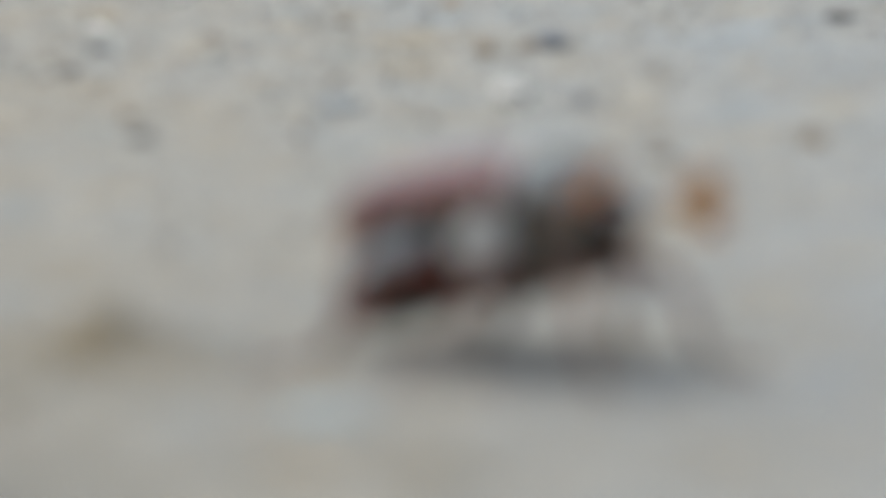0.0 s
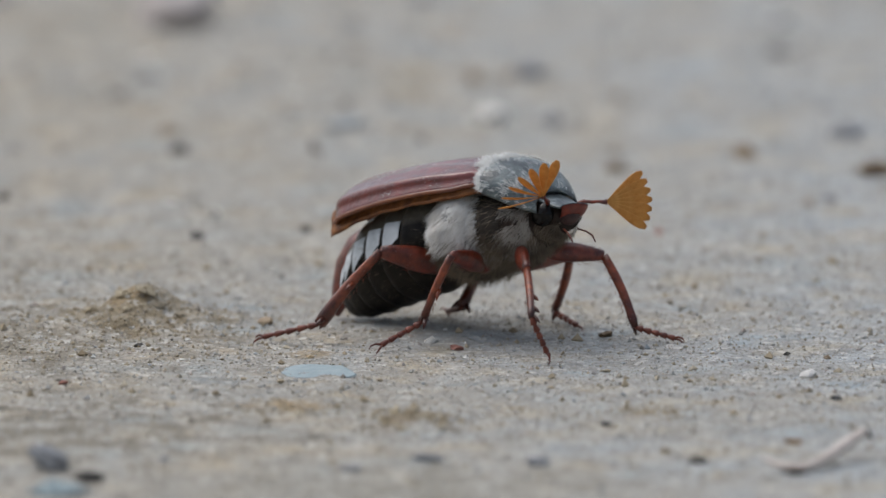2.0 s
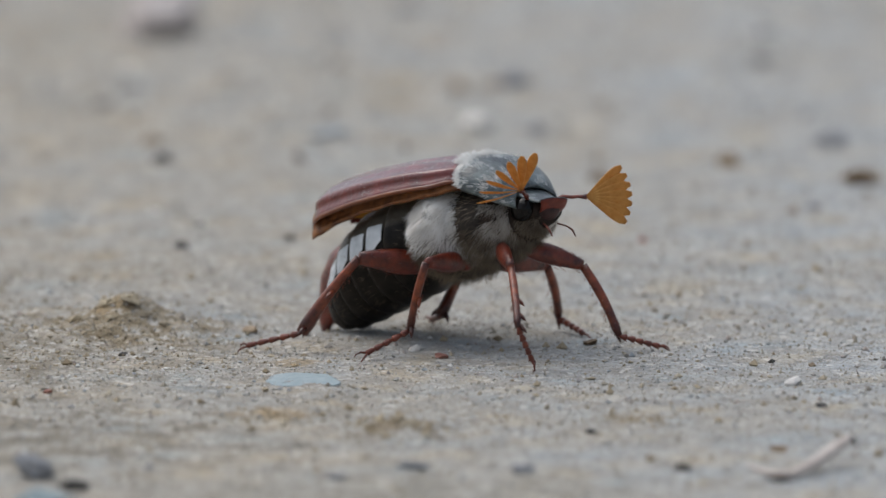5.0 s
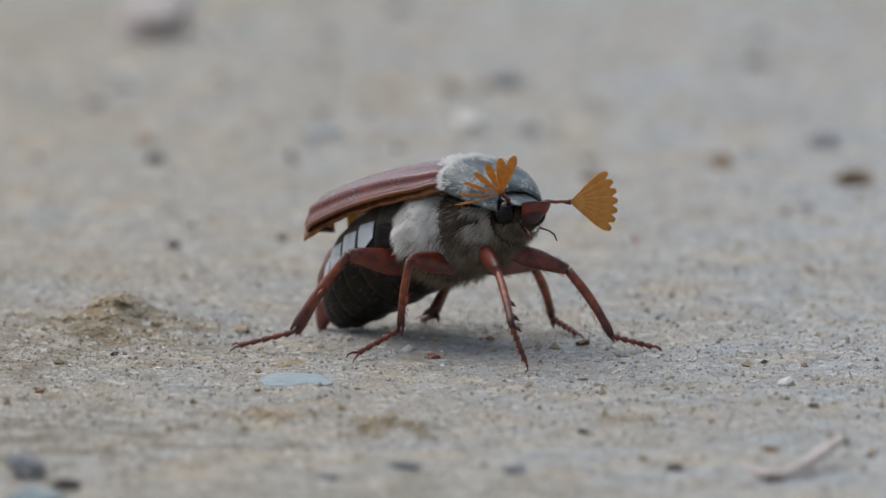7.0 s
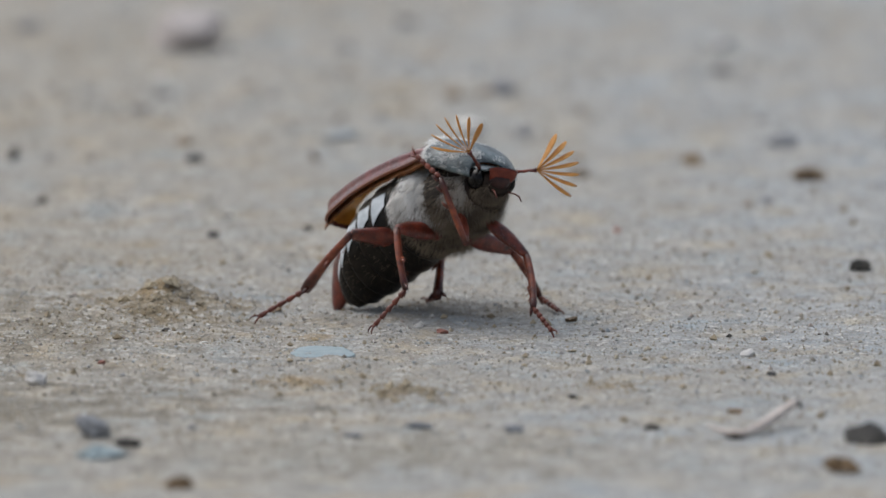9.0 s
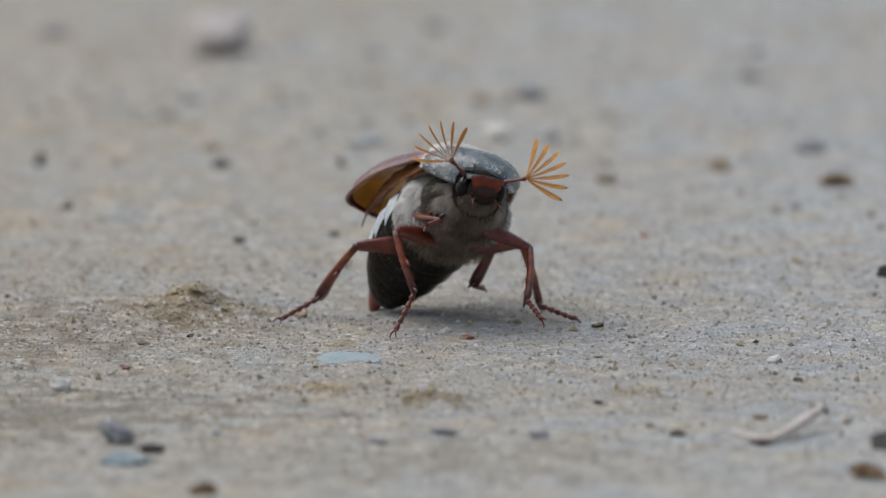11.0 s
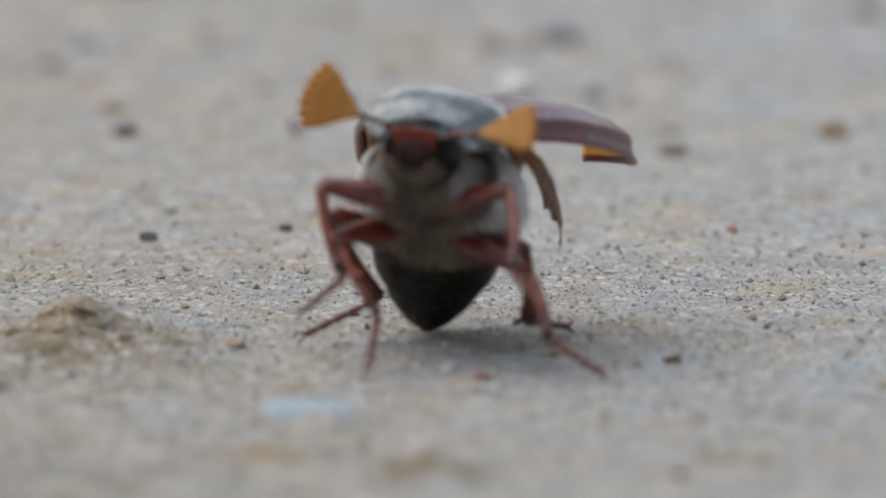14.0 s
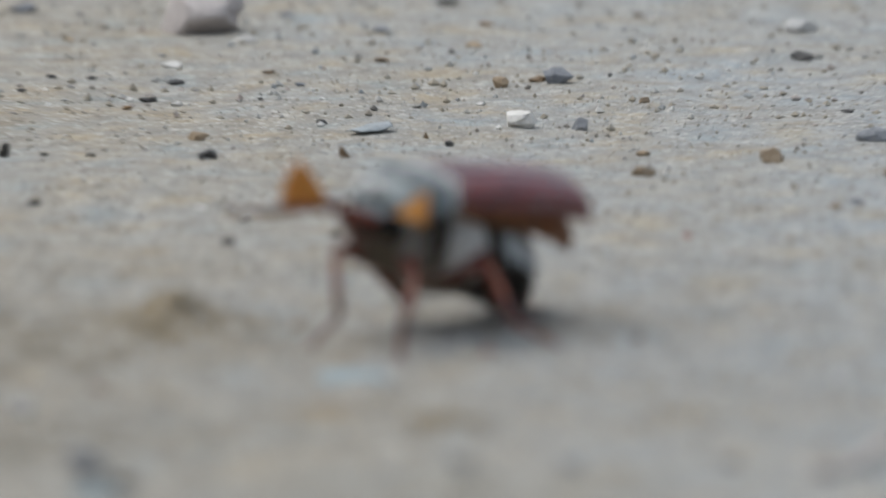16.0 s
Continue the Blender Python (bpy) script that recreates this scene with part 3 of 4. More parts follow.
def elytron_point(u, v, lift=0.0):
    """Wing case, right-hand mirror by y: u from shoulder to tip, v from the seam to the rim."""
    x = 4.1 - 18.9 * u
    w = interp([(0, 4.3), (0.06, 5.0), (0.2, 5.6), (0.55, 6.1), (0.78, 5.9), (1.0, 5.5)], u)[0]
    w *= math.sqrt(max(1 - (max(0.0, u - 0.84) / 0.16) ** 2.6, 0.002))
    top = interp([(0, 4.8), (0.1, 5.15), (0.3, 5.35), (0.6, 5.05), (0.85, 4.45), (1.0, 3.6)], u)[0]
    drop = interp([(0, 2.2), (0.2, 2.9), (0.6, 3.3), (0.9, 3.6), (1.0, 3.0)], u)[0]
    rib = 0.05 * math.cos(v * 4 * 2 * math.pi) * (1 - abs(2 * u - 1) ** 6) * (1 if v < 0.7 else 0)
    wall = min(max((v - 0.72) / 0.28, 0.0), 1.0)
    groove = 0.06 * math.sin(wall * math.pi * 3.0) * (1 - abs(2 * u - 1) ** 6)
    fall = sum(0.5 * min(k / 0.72, 1.0) ** 2 + 0.5 * min(max((k - 0.72) / 0.28, 0.0), 1.0) for k in (v - 0.07, v - 0.035, v, v + 0.035, v + 0.07) if k > 0) / 5
    return Vector((x, w * (0.94 * v / 0.72 if v < 0.72 else 0.94 + 0.06 * wall) + groove * 0.8, top - drop * fall + rib + lift))


def shell(side, v0=0.0, v1=1.0, lift=0.0, thick=0.22, nu=40, nv=40, pivot=(0, 0, 0), narrow=1.0):
    bm = bmesh.new()
    top, low = [], []
    for i in range(nu + 1):
        a, b = [], []
        for k in range(nv + 1):
            u, v = math.sin(math.pi / 2 * i / nu), v0 + (v1 - v0) * k / nv
            p = elytron_point(u, v, lift)
            q = p + Vector((0, -0.12 * v, -thick))
            p.y, q.y = p.y * side * narrow, q.y * side * narrow
            a.append(bm.verts.new(p - Vector(pivot)))
            b.append(bm.verts.new(q - Vector(pivot)))
        top.append(a)
        low.append(b)
    for i in range(nu):
        for k in range(nv):
            bm.faces.new((top[i][k], top[i][k + 1], top[i + 1][k + 1], top[i + 1][k]))
            bm.faces.new((low[i][k], low[i + 1][k], low[i + 1][k + 1], low[i][k + 1]))
        bm.faces.new((top[i][0], top[i + 1][0], low[i + 1][0], low[i][0]))
        bm.faces.new((top[i][nv], low[i][nv], low[i + 1][nv], top[i + 1][nv]))
    for k in range(nv):
        bm.faces.new((top[0][k], low[0][k], low[0][k + 1], top[0][k + 1]))
        bm.faces.new((top[nu][k], top[nu][k + 1], low[nu][k + 1], low[nu][k]))
    return bm


def femur_mesh(length, r):
    bm = bmesh.new()
    n = 9
    prof = [0.62, 0.86, 1.0, 1.04, 1.0, 0.9, 0.78, 0.66, 0.5]
    tube(bm, [(length * i / (n - 1), 0, 0.10 * r * math.sin(math.pi * i / (n - 1))) for i in range(n)], [r * p for p in prof], 14, 0.62)
    rng = random.Random(int(length * 77))
    for _ in range(70):
        f, a = rng.uniform(0.05, 0.95), rng.uniform(0, 2 * math.pi)
        k = prof[int(f * 8)] * r
        p = Vector((length * f, math.cos(a) * k * 0.6, math.sin(a) * k * 0.97))
        tube(bm, [p, p + Vector((0.35, math.cos(a) * 0.12, math.sin(a) * 0.16))], [0.022, 0.006], 3)
    return bm


def tibia_mesh(length, r, teeth, flare):
    bm = bmesh.new()
    prof = [0.7, 0.66, 0.68, 0.72, 0.77, 0.83, 0.9, 0.98, flare, flare * 0.85] if flare > 1 else [0.86, 0.84, 0.88, 0.9, 0.88, 0.85, 0.82, 0.8, 0.88, 0.62]
    n = len(prof)
    tube(bm, [(length * i / (n - 1), 0, 0.25 * math.sin(math.pi * i / (n - 1))) for i in range(n)], [r * p for p in prof], 12, 0.8)
    for f, out, z in teeth:
        a = Vector((length * f, out * r * 0.5, z * r * 0.6))
        tube(bm, [a, a + Vector((0.42, out * 0.32, z * 0.5)), a + Vector((0.8, out * 0.5, z * 0.75))], [0.26, 0.17, 0.02], 7)
    # fine bristles
    rng = random.Random(int(length * 100))
    for _ in range(44):
        f, a = rng.uniform(0.15, 0.97), rng.uniform(0, 2 * math.pi)
        p = Vector((length * f, math.cos(a) * r * 0.6, math.sin(a) * r * 0.8))
        tube(bm, [p, p + Vector((0.3, math.cos(a) * 0.22, math.sin(a) * 0.22))], [0.035, 0.008], 4)
    return bm


def tarsus_mesh(length):
    bm = bmesh.new()
    seg = length * 0.8 / 5
    for i in range(5):
        x = seg * i
        tube(bm, [(x, 0, 0), (x + seg * 0.3, 0, 0.02), (x + seg * 0.82, 0, 0), (x + seg * 1.02, 0, 0)], [0.14, 0.22, 0.33 - 0.014 * i, 0.17], 9)
        p = Vector((x + seg * 0.85, 0, -0.2))
        tube(bm, [p, p + Vector((0.15, 0, -0.18))], [0.05, 0.01], 5)
    for s in (-1, 1):
        x = seg * 5
        tube(bm, [(x - 0.05, s * 0.08, 0), (x + 0.35, s * 0.32, 0.12), (x + 0.75, s * 0.46, 0.0), (x + 0.98, s * 0.46, -0.28)], [0.12, 0.1, 0.07, 0.015], 7)
    return bm


LEG_SET = {  # hip, femur, tibia, tarsus lengths, femur radius
    "front": ((4.94, 1.63, -3.37), 5.4, 7.0, 4.6, 0.9),
    "middle": ((1.08, 2.16, -4.33), 5.9, 6.7, 6.0, 0.92),
    "hind": ((-3.24, 2.6, -4.11), 6.3, 8.4, 6.9, 1.12),
}
SIDES = {"right": -1, "left": 1}


def lamella_mesh():
    bm = bmesh.new()
    n = 10
    tube(bm, [(4.4 * i / (n - 1), 0.25 * math.sin(2.2 * i / (n - 1)), 0) for i in range(n)],
         [0.10, 0.15, 0.21, 0.27, 0.33, 0.385, 0.43, 0.45, 0.40, 0.17], 12, 0.2)
    return bm


def build_beetle():
    rng = random.Random(5)
    bug = new("cockchafer")
    tagged(bug, "hairy brown cockchafer beetle with orange fan antennae on sand", "beetle")
    moving = {"bug": bug}

    # thorax behind the neck shield, with its long pale hair
    st = [(-2.9, -1.2, 3.8, 3.0), (-2.3, -1.0, 4.9, 4.2), (-1.3, -0.9, 5.55, 4.7), (0.0, -0.7, 5.75, 4.8), (1.1, -0.6, 5.4, 4.5), (1.9, -0.5, 4.6, 4.1), (2.5, -0.5, 4.3, 3.8), (3.3, -0.6, 4.7, 4.0), (4.4, -0.7, 4.3, 3.8), (5.4, -0.8, 3.0, 3.0)]
    rings = [oval(x, zc, w, h * 0.78, h) for x, zc, w, h in st]
    bm = bmesh.new()
    loft(bm, rings)
    thorax = part("thorax", bm, THORAX, bug, "grey-brown thorax covered in hair")

    def tuft(p):
        if abs(p.y) < 1.7 + 0.9 * rng.random() or p.z > 3.4:
            return False
        low = -2.3 if p.x < 1.6 else -2.7
        if noise.noise(p * 0.85) + 0.25 * rng.uniform(-1, 1) > 0.30:
            return False
        gap = 2.15 < p.x + 0.12 * p.z + 0.45 * rng.uniform(-1, 1)
        return p.z > low + 0.8 * rng.uniform(-1, 1) and not gap and p.x > -2.3 - 0.2 * p.z

    bm = bmesh.new()
    strands(bm, surface_samples(rings, 14000, rng, tuft), rng, 1.25, Vector((-0.8, 0, -0.7)), 0.020, 0.07)
    part("flank_hair", bm, HAIR, thorax, "long pale grey hair")
    bm = bmesh.new()
    strands(bm, surface_samples(rings, 5200, rng, lambda p: (p.z < -1.6 and p.x > -3.3) or (1.9 < p.x < 5.2 and rng.random() < 0.1)), rng, 1.2, Vector((-0.8, 0, -0.45)), 0.020, 0.28)
    part("belly_hair", bm, BROWN_HAIR, thorax, "brown hair on the underside")

    # abdomen: core with telescoped rings and white flank patches
    bm = bmesh.new()
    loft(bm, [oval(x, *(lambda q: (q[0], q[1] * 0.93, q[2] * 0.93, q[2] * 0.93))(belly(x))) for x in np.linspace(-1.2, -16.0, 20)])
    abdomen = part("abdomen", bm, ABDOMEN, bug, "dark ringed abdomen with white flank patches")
    moving["abdomen"] = abdomen
    edges = [-2.6, -5.2, -7.6, -9.8, -11.9, -13.8, -15.3]
    for i, (a, b) in enumerate(zip(edges, edges[1:])):
        bm = bmesh.new()
        rs = []
        for s, k in ((0.0, 0.93), (0.12, 0.965), (0.5, 0.99), (0.82, 1.015), (0.97, 1.03), (1.06, 1.005), (1.1, 0.93)):
            x = a + (b - a) * s
            zc, w, h = belly(x)
            rs.append(oval(x, zc, w * k, h * k, h * k, 40))
        loft(bm, rs, False)
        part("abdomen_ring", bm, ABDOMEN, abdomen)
        if 0 < i < 6:
            for side in (-1, 1):
                bm = bmesh.new()
                grid = []
                for s in np.linspace(0.16, 0.88, 7):
                    x = a + (b - a) * s
                    zc, w, h = belly(x)
                    lo, hi = 7 - 21 * s**1.3, 23 + 3 * s
                    grid.append([bm.verts.new((x, side * (w * (0.975 + 0.06 * s) + 0.07) * math.cos(radians(g)), zc + (h * (0.975 + 0.06 * s) + 0.07) * math.sin(radians(g)))) for g in np.linspace(lo, hi, 7)])
                for r0, r1 in zip(grid, grid[1:]):
                    for k in range(6):
                        bm.faces.new((r0[k], r0[k + 1], r1[k + 1], r1[k]))
                part("white_patch", bm, WHITE, abdomen, "chalk-white triangular patch")
    bm = bmesh.new()
    tube(bm, [(-12.6, 0, -1.4), (-14.4, 0, -2.4), (-15.8, 0, -3.9), (-16.9, 0, -5.5), (-17.7, 0, -6.9), (-18.0, 0, -7.8)], [1.9, 2.1, 1.9, 1.3, 0.75, 0.35], 14, 0.8)
    part("tail_plate", bm, LEG, abdomen, "pointed red-brown tail plate")
    skin_rings = [oval(x, *(lambda q: (q[0], q[1] * 0.995, q[2] * 0.995, q[2] * 0.995))(belly(x)), 40) for x in np.linspace(-2.6, -15.6, 26)]
    bm = bmesh.new()
    strands(bm, surface_samples(skin_rings, 650, rng, lambda p: p.z < belly(p.x)[0] + 1.0), rng, 0.5, Vector((-0.9, 0, -0.2)), 0.014, 0.25)
    part("abdomen_hair", bm, BROWN_HAIR, abdomen, "short brown hair on the abdomen")

    # neck shield with its pale fuzz
    pro = [(3.3, 4.85, 5.0, 2.5), (4.0, 5.15, 5.05, 2.1), (5.0, 5.05, 4.7, 1.6), (6.1, 4.5, 4.0, 1.0), (7.1, 3.7, 3.1, 0.5), (8.0, 2.9, 2.0, 0.1)]
    top_rings = []
    for x, w, top, low in pro:
        pts = []
        for k in range(25):
            a = math.pi * k / 24
            c, s = math.cos(a), math.sin(a)
            pts.append(Vector((x + 0.5 * (1 - s) * (0.6 if x > 4 else -0.2), w * math.copysign(abs(c) ** 0.85, c), low + (top - low) * abs(s) ** 0.8)))
        top_rings.append(pts)
    bm = bmesh.new()
    under = [[Vector((p.x, p.y * 0.93, max(p.z - 0.35, -0.4))) for p in reversed(r)] for r in top_rings]
    loft(bm, [t + u for t, u in zip(top_rings, under)])
    shield = part("pronotum", bm, PRONOTUM, bug, "grey-green downy neck shield")
    bm = bmesh.new()
    samples = []
    while len(samples) < 3600:
        i, k = rng.randrange(5), rng.randrange(24)
        u, v = rng.random(), rng.random()
        a, b, c, d = top_rings[i][k], top_rings[i][k + 1], top_rings[i + 1][k + 1], top_rings[i + 1][k]
        p = (a * (1 - u) + b * u) * (1 - v) + (d * (1 - u) + c * u) * v
        nrm = (b - a).cross(d - a).normalized()
        if nrm.dot(p - Vector((p.x, 0, -1))) < 0:
            nrm = -nrm
        thick = noise.noise(p * 0.55 + Vector((3, 1, 7))) + 0.5 * noise.noise(p * 1.7)
        if rng.random() < 0.02 + 0.9 * thick + 0.6 * min(max((4.7 - p.x) / 1.2, 0), 1):
            samples.append((p, nrm))
    strands(bm, samples, rng, 0.46, Vector((-0.85, 0, 0.0)), 0.012)
    part("pronotum_down", bm, DOWN, shield, "short whitish down")
    bm = bmesh.new()
    samples = []
    while len(samples) < 2600:
        k, u = rng.randrange(5, 19), rng.random()
        p = top_rings[0][k] * (1 - u) + top_rings[0][k + 1] * u
        samples.append((p + Vector((rng.uniform(-0.3, 0.8), 0, 0.12)), (p - Vector((p.x, 0, 0))).normalized()))
    strands(bm, samples, rng, 0.75, Vector((-0.9, 0, 0.12)), 0.016, 0.2)
    part("rear_fringe", bm, DOWN, shield, "white fringe of longer hair")
    bm = bmesh.new()
    loft(bm, [oval(x, zc, w, h, h) for x, zc, w, h in ((1.5, -0.8, 4.4, 3.4), (3.5, -0.9, 4.3, 3.3), (5.5, -0.9, 3.6, 2.8), (7.2, -0.8, 2.6, 2.1))])
    chest = part("prothorax", bm, HEAD, bug, "dark hairy underside of the neck")
    bm = bmesh.new()
    rg = [oval(x, zc, w, h, h) for x, zc, w, h in ((1.5, -0.8, 4.4, 3.4), (3.5, -0.9, 4.3, 3.3), (5.5, -0.9, 3.6, 2.8), (7.2, -0.8, 2.6, 2.1))]
    strands(bm, surface_samples(rg, 2200, rng, lambda p: p.z < 0.2 and abs(p.y) < 2.4), rng, 1.0, Vector((-0.3, 0, -0.8)), 0.016, 0.25)
    part("neck_hair", bm, BROWN_HAIR, chest, "brown hair under the neck")
    bm = bmesh.new()
    strands(bm, surface_samples(rg, 3000, rng, lambda p: p.z < 0.4 and abs(p.y) > 1.2 + rng.random() and (p.x > 4.4 or p.z < -2.2) and noise.noise(p * 0.9) + 0.2 * rng.uniform(-1, 1) < 0.22), rng, 1.1, Vector((-0.5, 0, -0.6)), 0.016, 0.25)
    part("cheek_hair", bm, TAUPE_HAIR, chest, "pale hair beside the neck")

    # head
    bm = bmesh.new()
    loft(bm, [oval(x, zc, w, h, h2) for x, zc, w, h, h2 in ((6.8, -0.1, 2.5, 1.5, 1.9), (7.8, -0.15, 2.3, 1.35, 1.9), (8.8, -0.3, 1.9, 0.95, 1.7), (9.6, -0.45, 1.5, 0.6, 1.3))])
    head = part("head", bm, HEAD, bug, "dark head")

    def sheet(rows):
        bm = bmesh.new()
        up = [[bm.verts.new((x - 0.3 * abs(c) ** 4, c * w, z - 0.16 * abs(c) ** 2.5)) for c in np.linspace(-1, 1, 17)] for x, w, z in rows]
        dn = [[bm.verts.new(v.co - Vector((0.1, 0, 0.14))) for v in r] for r in up]
        for g in (up, dn):
            for r0, r1 in zip(g, g[1:]):
                for k in range(16):
                    bm.faces.new((r0[k], r0[k + 1], r1[k + 1], r1[k]))
        for r, q in ((up[0], dn[0]), (up[-1], dn[-1])):
            for k in range(16):
                bm.faces.new((r[k], r[k + 1], q[k + 1], q[k]))
        for e in (0, 16):
            for k in range(len(up) - 1):
                bm.faces.new((up[k][e], up[k + 1][e], dn[k + 1][e], dn[k][e]))
        return bm

    part("head_shield", sheet(((7.2, 2.35, 1.75), (7.9, 2.3, 1.4), (8.6, 2.05, 1.05), (9.3, 1.9, 0.72), (10.0, 1.85, 0.46), (10.5, 1.8, 0.36), (10.75, 1.75, 0.52))), PRONOTUM, head, "grey-green downy top of the head")
    part("clypeus", sheet(((10.72, 1.72, 0.46), (10.68, 1.66, 0.24), (10.5, 1.55, -0.1), (10.2, 1.35, -0.38), (9.8, 1.1, -0.5))), CLYPEUS, head, "dark red face plate under a raised rim")
    bm = bmesh.new()
    loft(bm, [oval(x, zc, w, h, h) for x, zc, w, h in ((8.4, -1.0, 1.3, 0.8), (9.3, -0.85, 1.3, 0.7), (9.9, -0.65, 1.15, 0.6), (10.2, -0.5, 0.8, 0.4))])
    part("mouth", bm, MOUTH, head, "dark mouthparts")
    bm = bmesh.new()
    jaw = [oval(x, zc, w, h, h) for x, zc, w, h in ((7.0, -1.2, 1.9, 1.2), (8.2, -1.35, 1.7, 1.1), (9.2, -1.4, 1.3, 0.8), (9.9, -1.3, 0.8, 0.5))]
    strands(bm, surface_samples(jaw, 1500, rng, lambda p: p.z < -0.8 and p.x < 9.4), rng, 0.8, Vector((-0.4, 0, -0.8)), 0.014, 0.35)
    part("chin_hair", bm, BROWN_HAIR, head, "brown hair under the chin")
    for side in (-1, 1):
        bm = bmesh.new()
        bmesh.ops.create_uvsphere(bm, u_segments=24, v_segments=16, radius=1.2)
        for v in bm.verts:
            v.co = Vector((v.co.x * 0.98, v.co.y * 0.62, v.co.z * 0.9)) + Vector((8.2, side * 1.9, -0.3))
        part("eye", bm, EYE, head, "glossy black eye")
        bm = bmesh.new()
        tube(bm, [(9.7, side * 0.9, -1.7), (10.4, side * 1.3, -2.0), (10.9, side * 1.5, -2.4), (11.2, side * 1.5, -3.0)], [0.08, 0.08, 0.1, 0.05], 8)
        part("palp", bm, TARSUS, head)

    # wing cases and the folded wings below them
    for name, side in SIDES.items():
        pivot = (3.4, side * 3.2, 4.1)
        bm = shell(side, pivot=pivot)
        case = part("wing_case", bm, ELYTRON, bug, "ribbed chestnut-brown wing case", pivot)
        bm = shell(side, 0.05, 0.82, -0.5, 0.1, 40, 40, pivot, 0.95)
        part("wing_case_lining", bm, LINING, case, "amber underside")
        moving["case_" + name] = (case, pivot)
        bm = bmesh.new()
        edge = [elytron_point(u, 1.0) for u in np.linspace(0.03, 0.97, 30)]
        tube(bm, [Vector((p.x, p.y * side, p.z - 0.1)) - Vector(pivot) for p in edge], [0.06] + [0.2] * 28 + [0.06], 8)
        part("wing_case_rim", bm, RIM, case, "amber-brown thickened rim")
        bm = bmesh.new()
        samples = []
        while len(samples) < 900:
            u, v = rng.random(), rng.random()
            p = elytron_point(u, v)
            if rng.random() < 0.05 + 0.9 * noise.noise(p * 0.6) + 0.35 * (0.4 - v) + (0.5 if u < 0.10 else 0.0):
                samples.append((Vector((p.x, p.y * side, p.z + 0.02)) - Vector(pivot), Vector((0, side * 0.3 * v, 1)).normalized()))
        strands(bm, samples, rng, 0.24, Vector((-0.9, 0, -0.15)), 0.010, 0.15)
        part("wing_case_down", bm, DOWN, case, "frosty whitish down")
        bm = bmesh.new()
        rows = []
        for i in range(29):
            u = i / 28
            rows.append([])
            for k in range(15):
                v = 0.5 + 0.46 * k / 14
                p = elytron_point(0.03 + 0.86 * u, v)
                fold = 0.17 * math.sin(k * 1.7 + u * 5) + 0.07 * math.sin(u * 31 + k)
                sink = 0.55 + 0.5 * u * (k / 14)
                rows[-1].append(Vector((p.x - 1.5 * u**3, p.y * side * (0.985 - 0.05 * u**4), p.z - sink + fold)))
        vt = [[bm.verts.new(p - Vector(pivot)) for p in r] for r in rows]
        vb = [[bm.verts.new(p - Vector(pivot) - Vector((0, 0, 0.3))) for p in r] for r in rows]
        for g in (vt, vb):
            for r0, r1 in zip(g, g[1:]):
                for k in range(14):
                    bm.faces.new((r0[k], r0[k + 1], r1[k + 1], r1[k]))
        for r, q in ((vt[0], vb[0]), (vt[-1], vb[-1])):
            for k in range(14):
                bm.faces.new((r[k], r[k + 1], q[k + 1], q[k]))
        for e in (0, 14):
            for i in range(28):
                bm.faces.new((vt[i][e], vt[i + 1][e], vb[i + 1][e], vb[i][e]))
        wing = part("folded_wing", bm, WING, bug, "creased brown folded flight wing", pivot)
        moving["wing_" + name] = (wing, pivot)
        bm = bmesh.new()
        tube(bm, [(3.0, side * 4.4, 2.2), (1.8, side * 4.8, 2.1), (0.9, side * 4.95, 1.8), (0.2, side * 5.05, 1.9), (-0.9, side * 5.1, 1.6)], [0.15, 0.3, 0.22, 0.3, 0.12], 9)
        part("wing_hinge", bm, WING, bug, "amber wing joint under the wing case")

    # antennae with seven leaves each
    for name, side in SIDES.items():
        base = (9.0, side * 1.95, 0.55)
        bm = bmesh.new()
        tube(bm, [(0, 0, 0), (0.5, 0, 0.1), (0.9, 0, 0.12), (1.3, 0, 0.05), (1.8, 0, 0.08), (2.3, 0, 0.0), (2.6, 0, 0.0)], [0.16, 0.26, 0.15, 0.17, 0.14, 0.2, 0.28], 9)
        stem = part("antenna", bm, LEG, bug, "jointed red-brown antenna stalk", base)
        leaf = part("antenna_leaf", lamella_mesh(), ORANGE, stem, "orange antenna leaf")
        leaves = [leaf]
        for _ in range(6):
            o = leaf.copy()
            scene.collection.objects.link(o)
            leaves.append(o)
        moving["antenna_" + name] = (stem, base, leaves)

    # legs: hip joint, thigh, shin, jointed foot
    for kind, (hip, lf, lt, ls, r) in LEG_SET.items():
        for name, side in SIDES.items():
            h = (hip[0], hip[1] * side, hip[2])
            bm = bmesh.new()
            tube(bm, [(-0.6, -0.7 * side, 0.9), (-0.2, -0.2 * side, 0.3), (0, 0.1 * side, -0.1), (0.1, 0.3 * side, -0.3)], [1.0, 1.05, 0.9, 0.45], 12)
            coxa = part(kind + "_leg", bm, LEG, bug, "red-brown leg", h)
            teeth = {"front": [(0.55, 1, 0.2), (0.8, 1, 0.2), (0.97, 1, 0)], "middle": [(0.5, 1, 0.5), (0.93, 1, 0.6), (0.95, -1, -0.5)], "hind": [(0.45, 1, 0.6), (0.93, 1, 0.6), (0.96, -1, -0.7)]}[kind]
            fe = part("femur", femur_mesh(lf, r), LEG, coxa)
            ti = part("tibia", tibia_mesh(lt, r * (0.56 if kind == "hind" else 0.53), teeth, 1.06 if kind == "hind" else 1.0), SHIN, coxa)
            ta = part("tarsus", tarsus_mesh(ls), TARSUS, coxa, "dark jointed foot with two claws")
            moving[kind + "_" + name] = (h, lf, lt, ls, side, fe, ti, ta)
    return moving


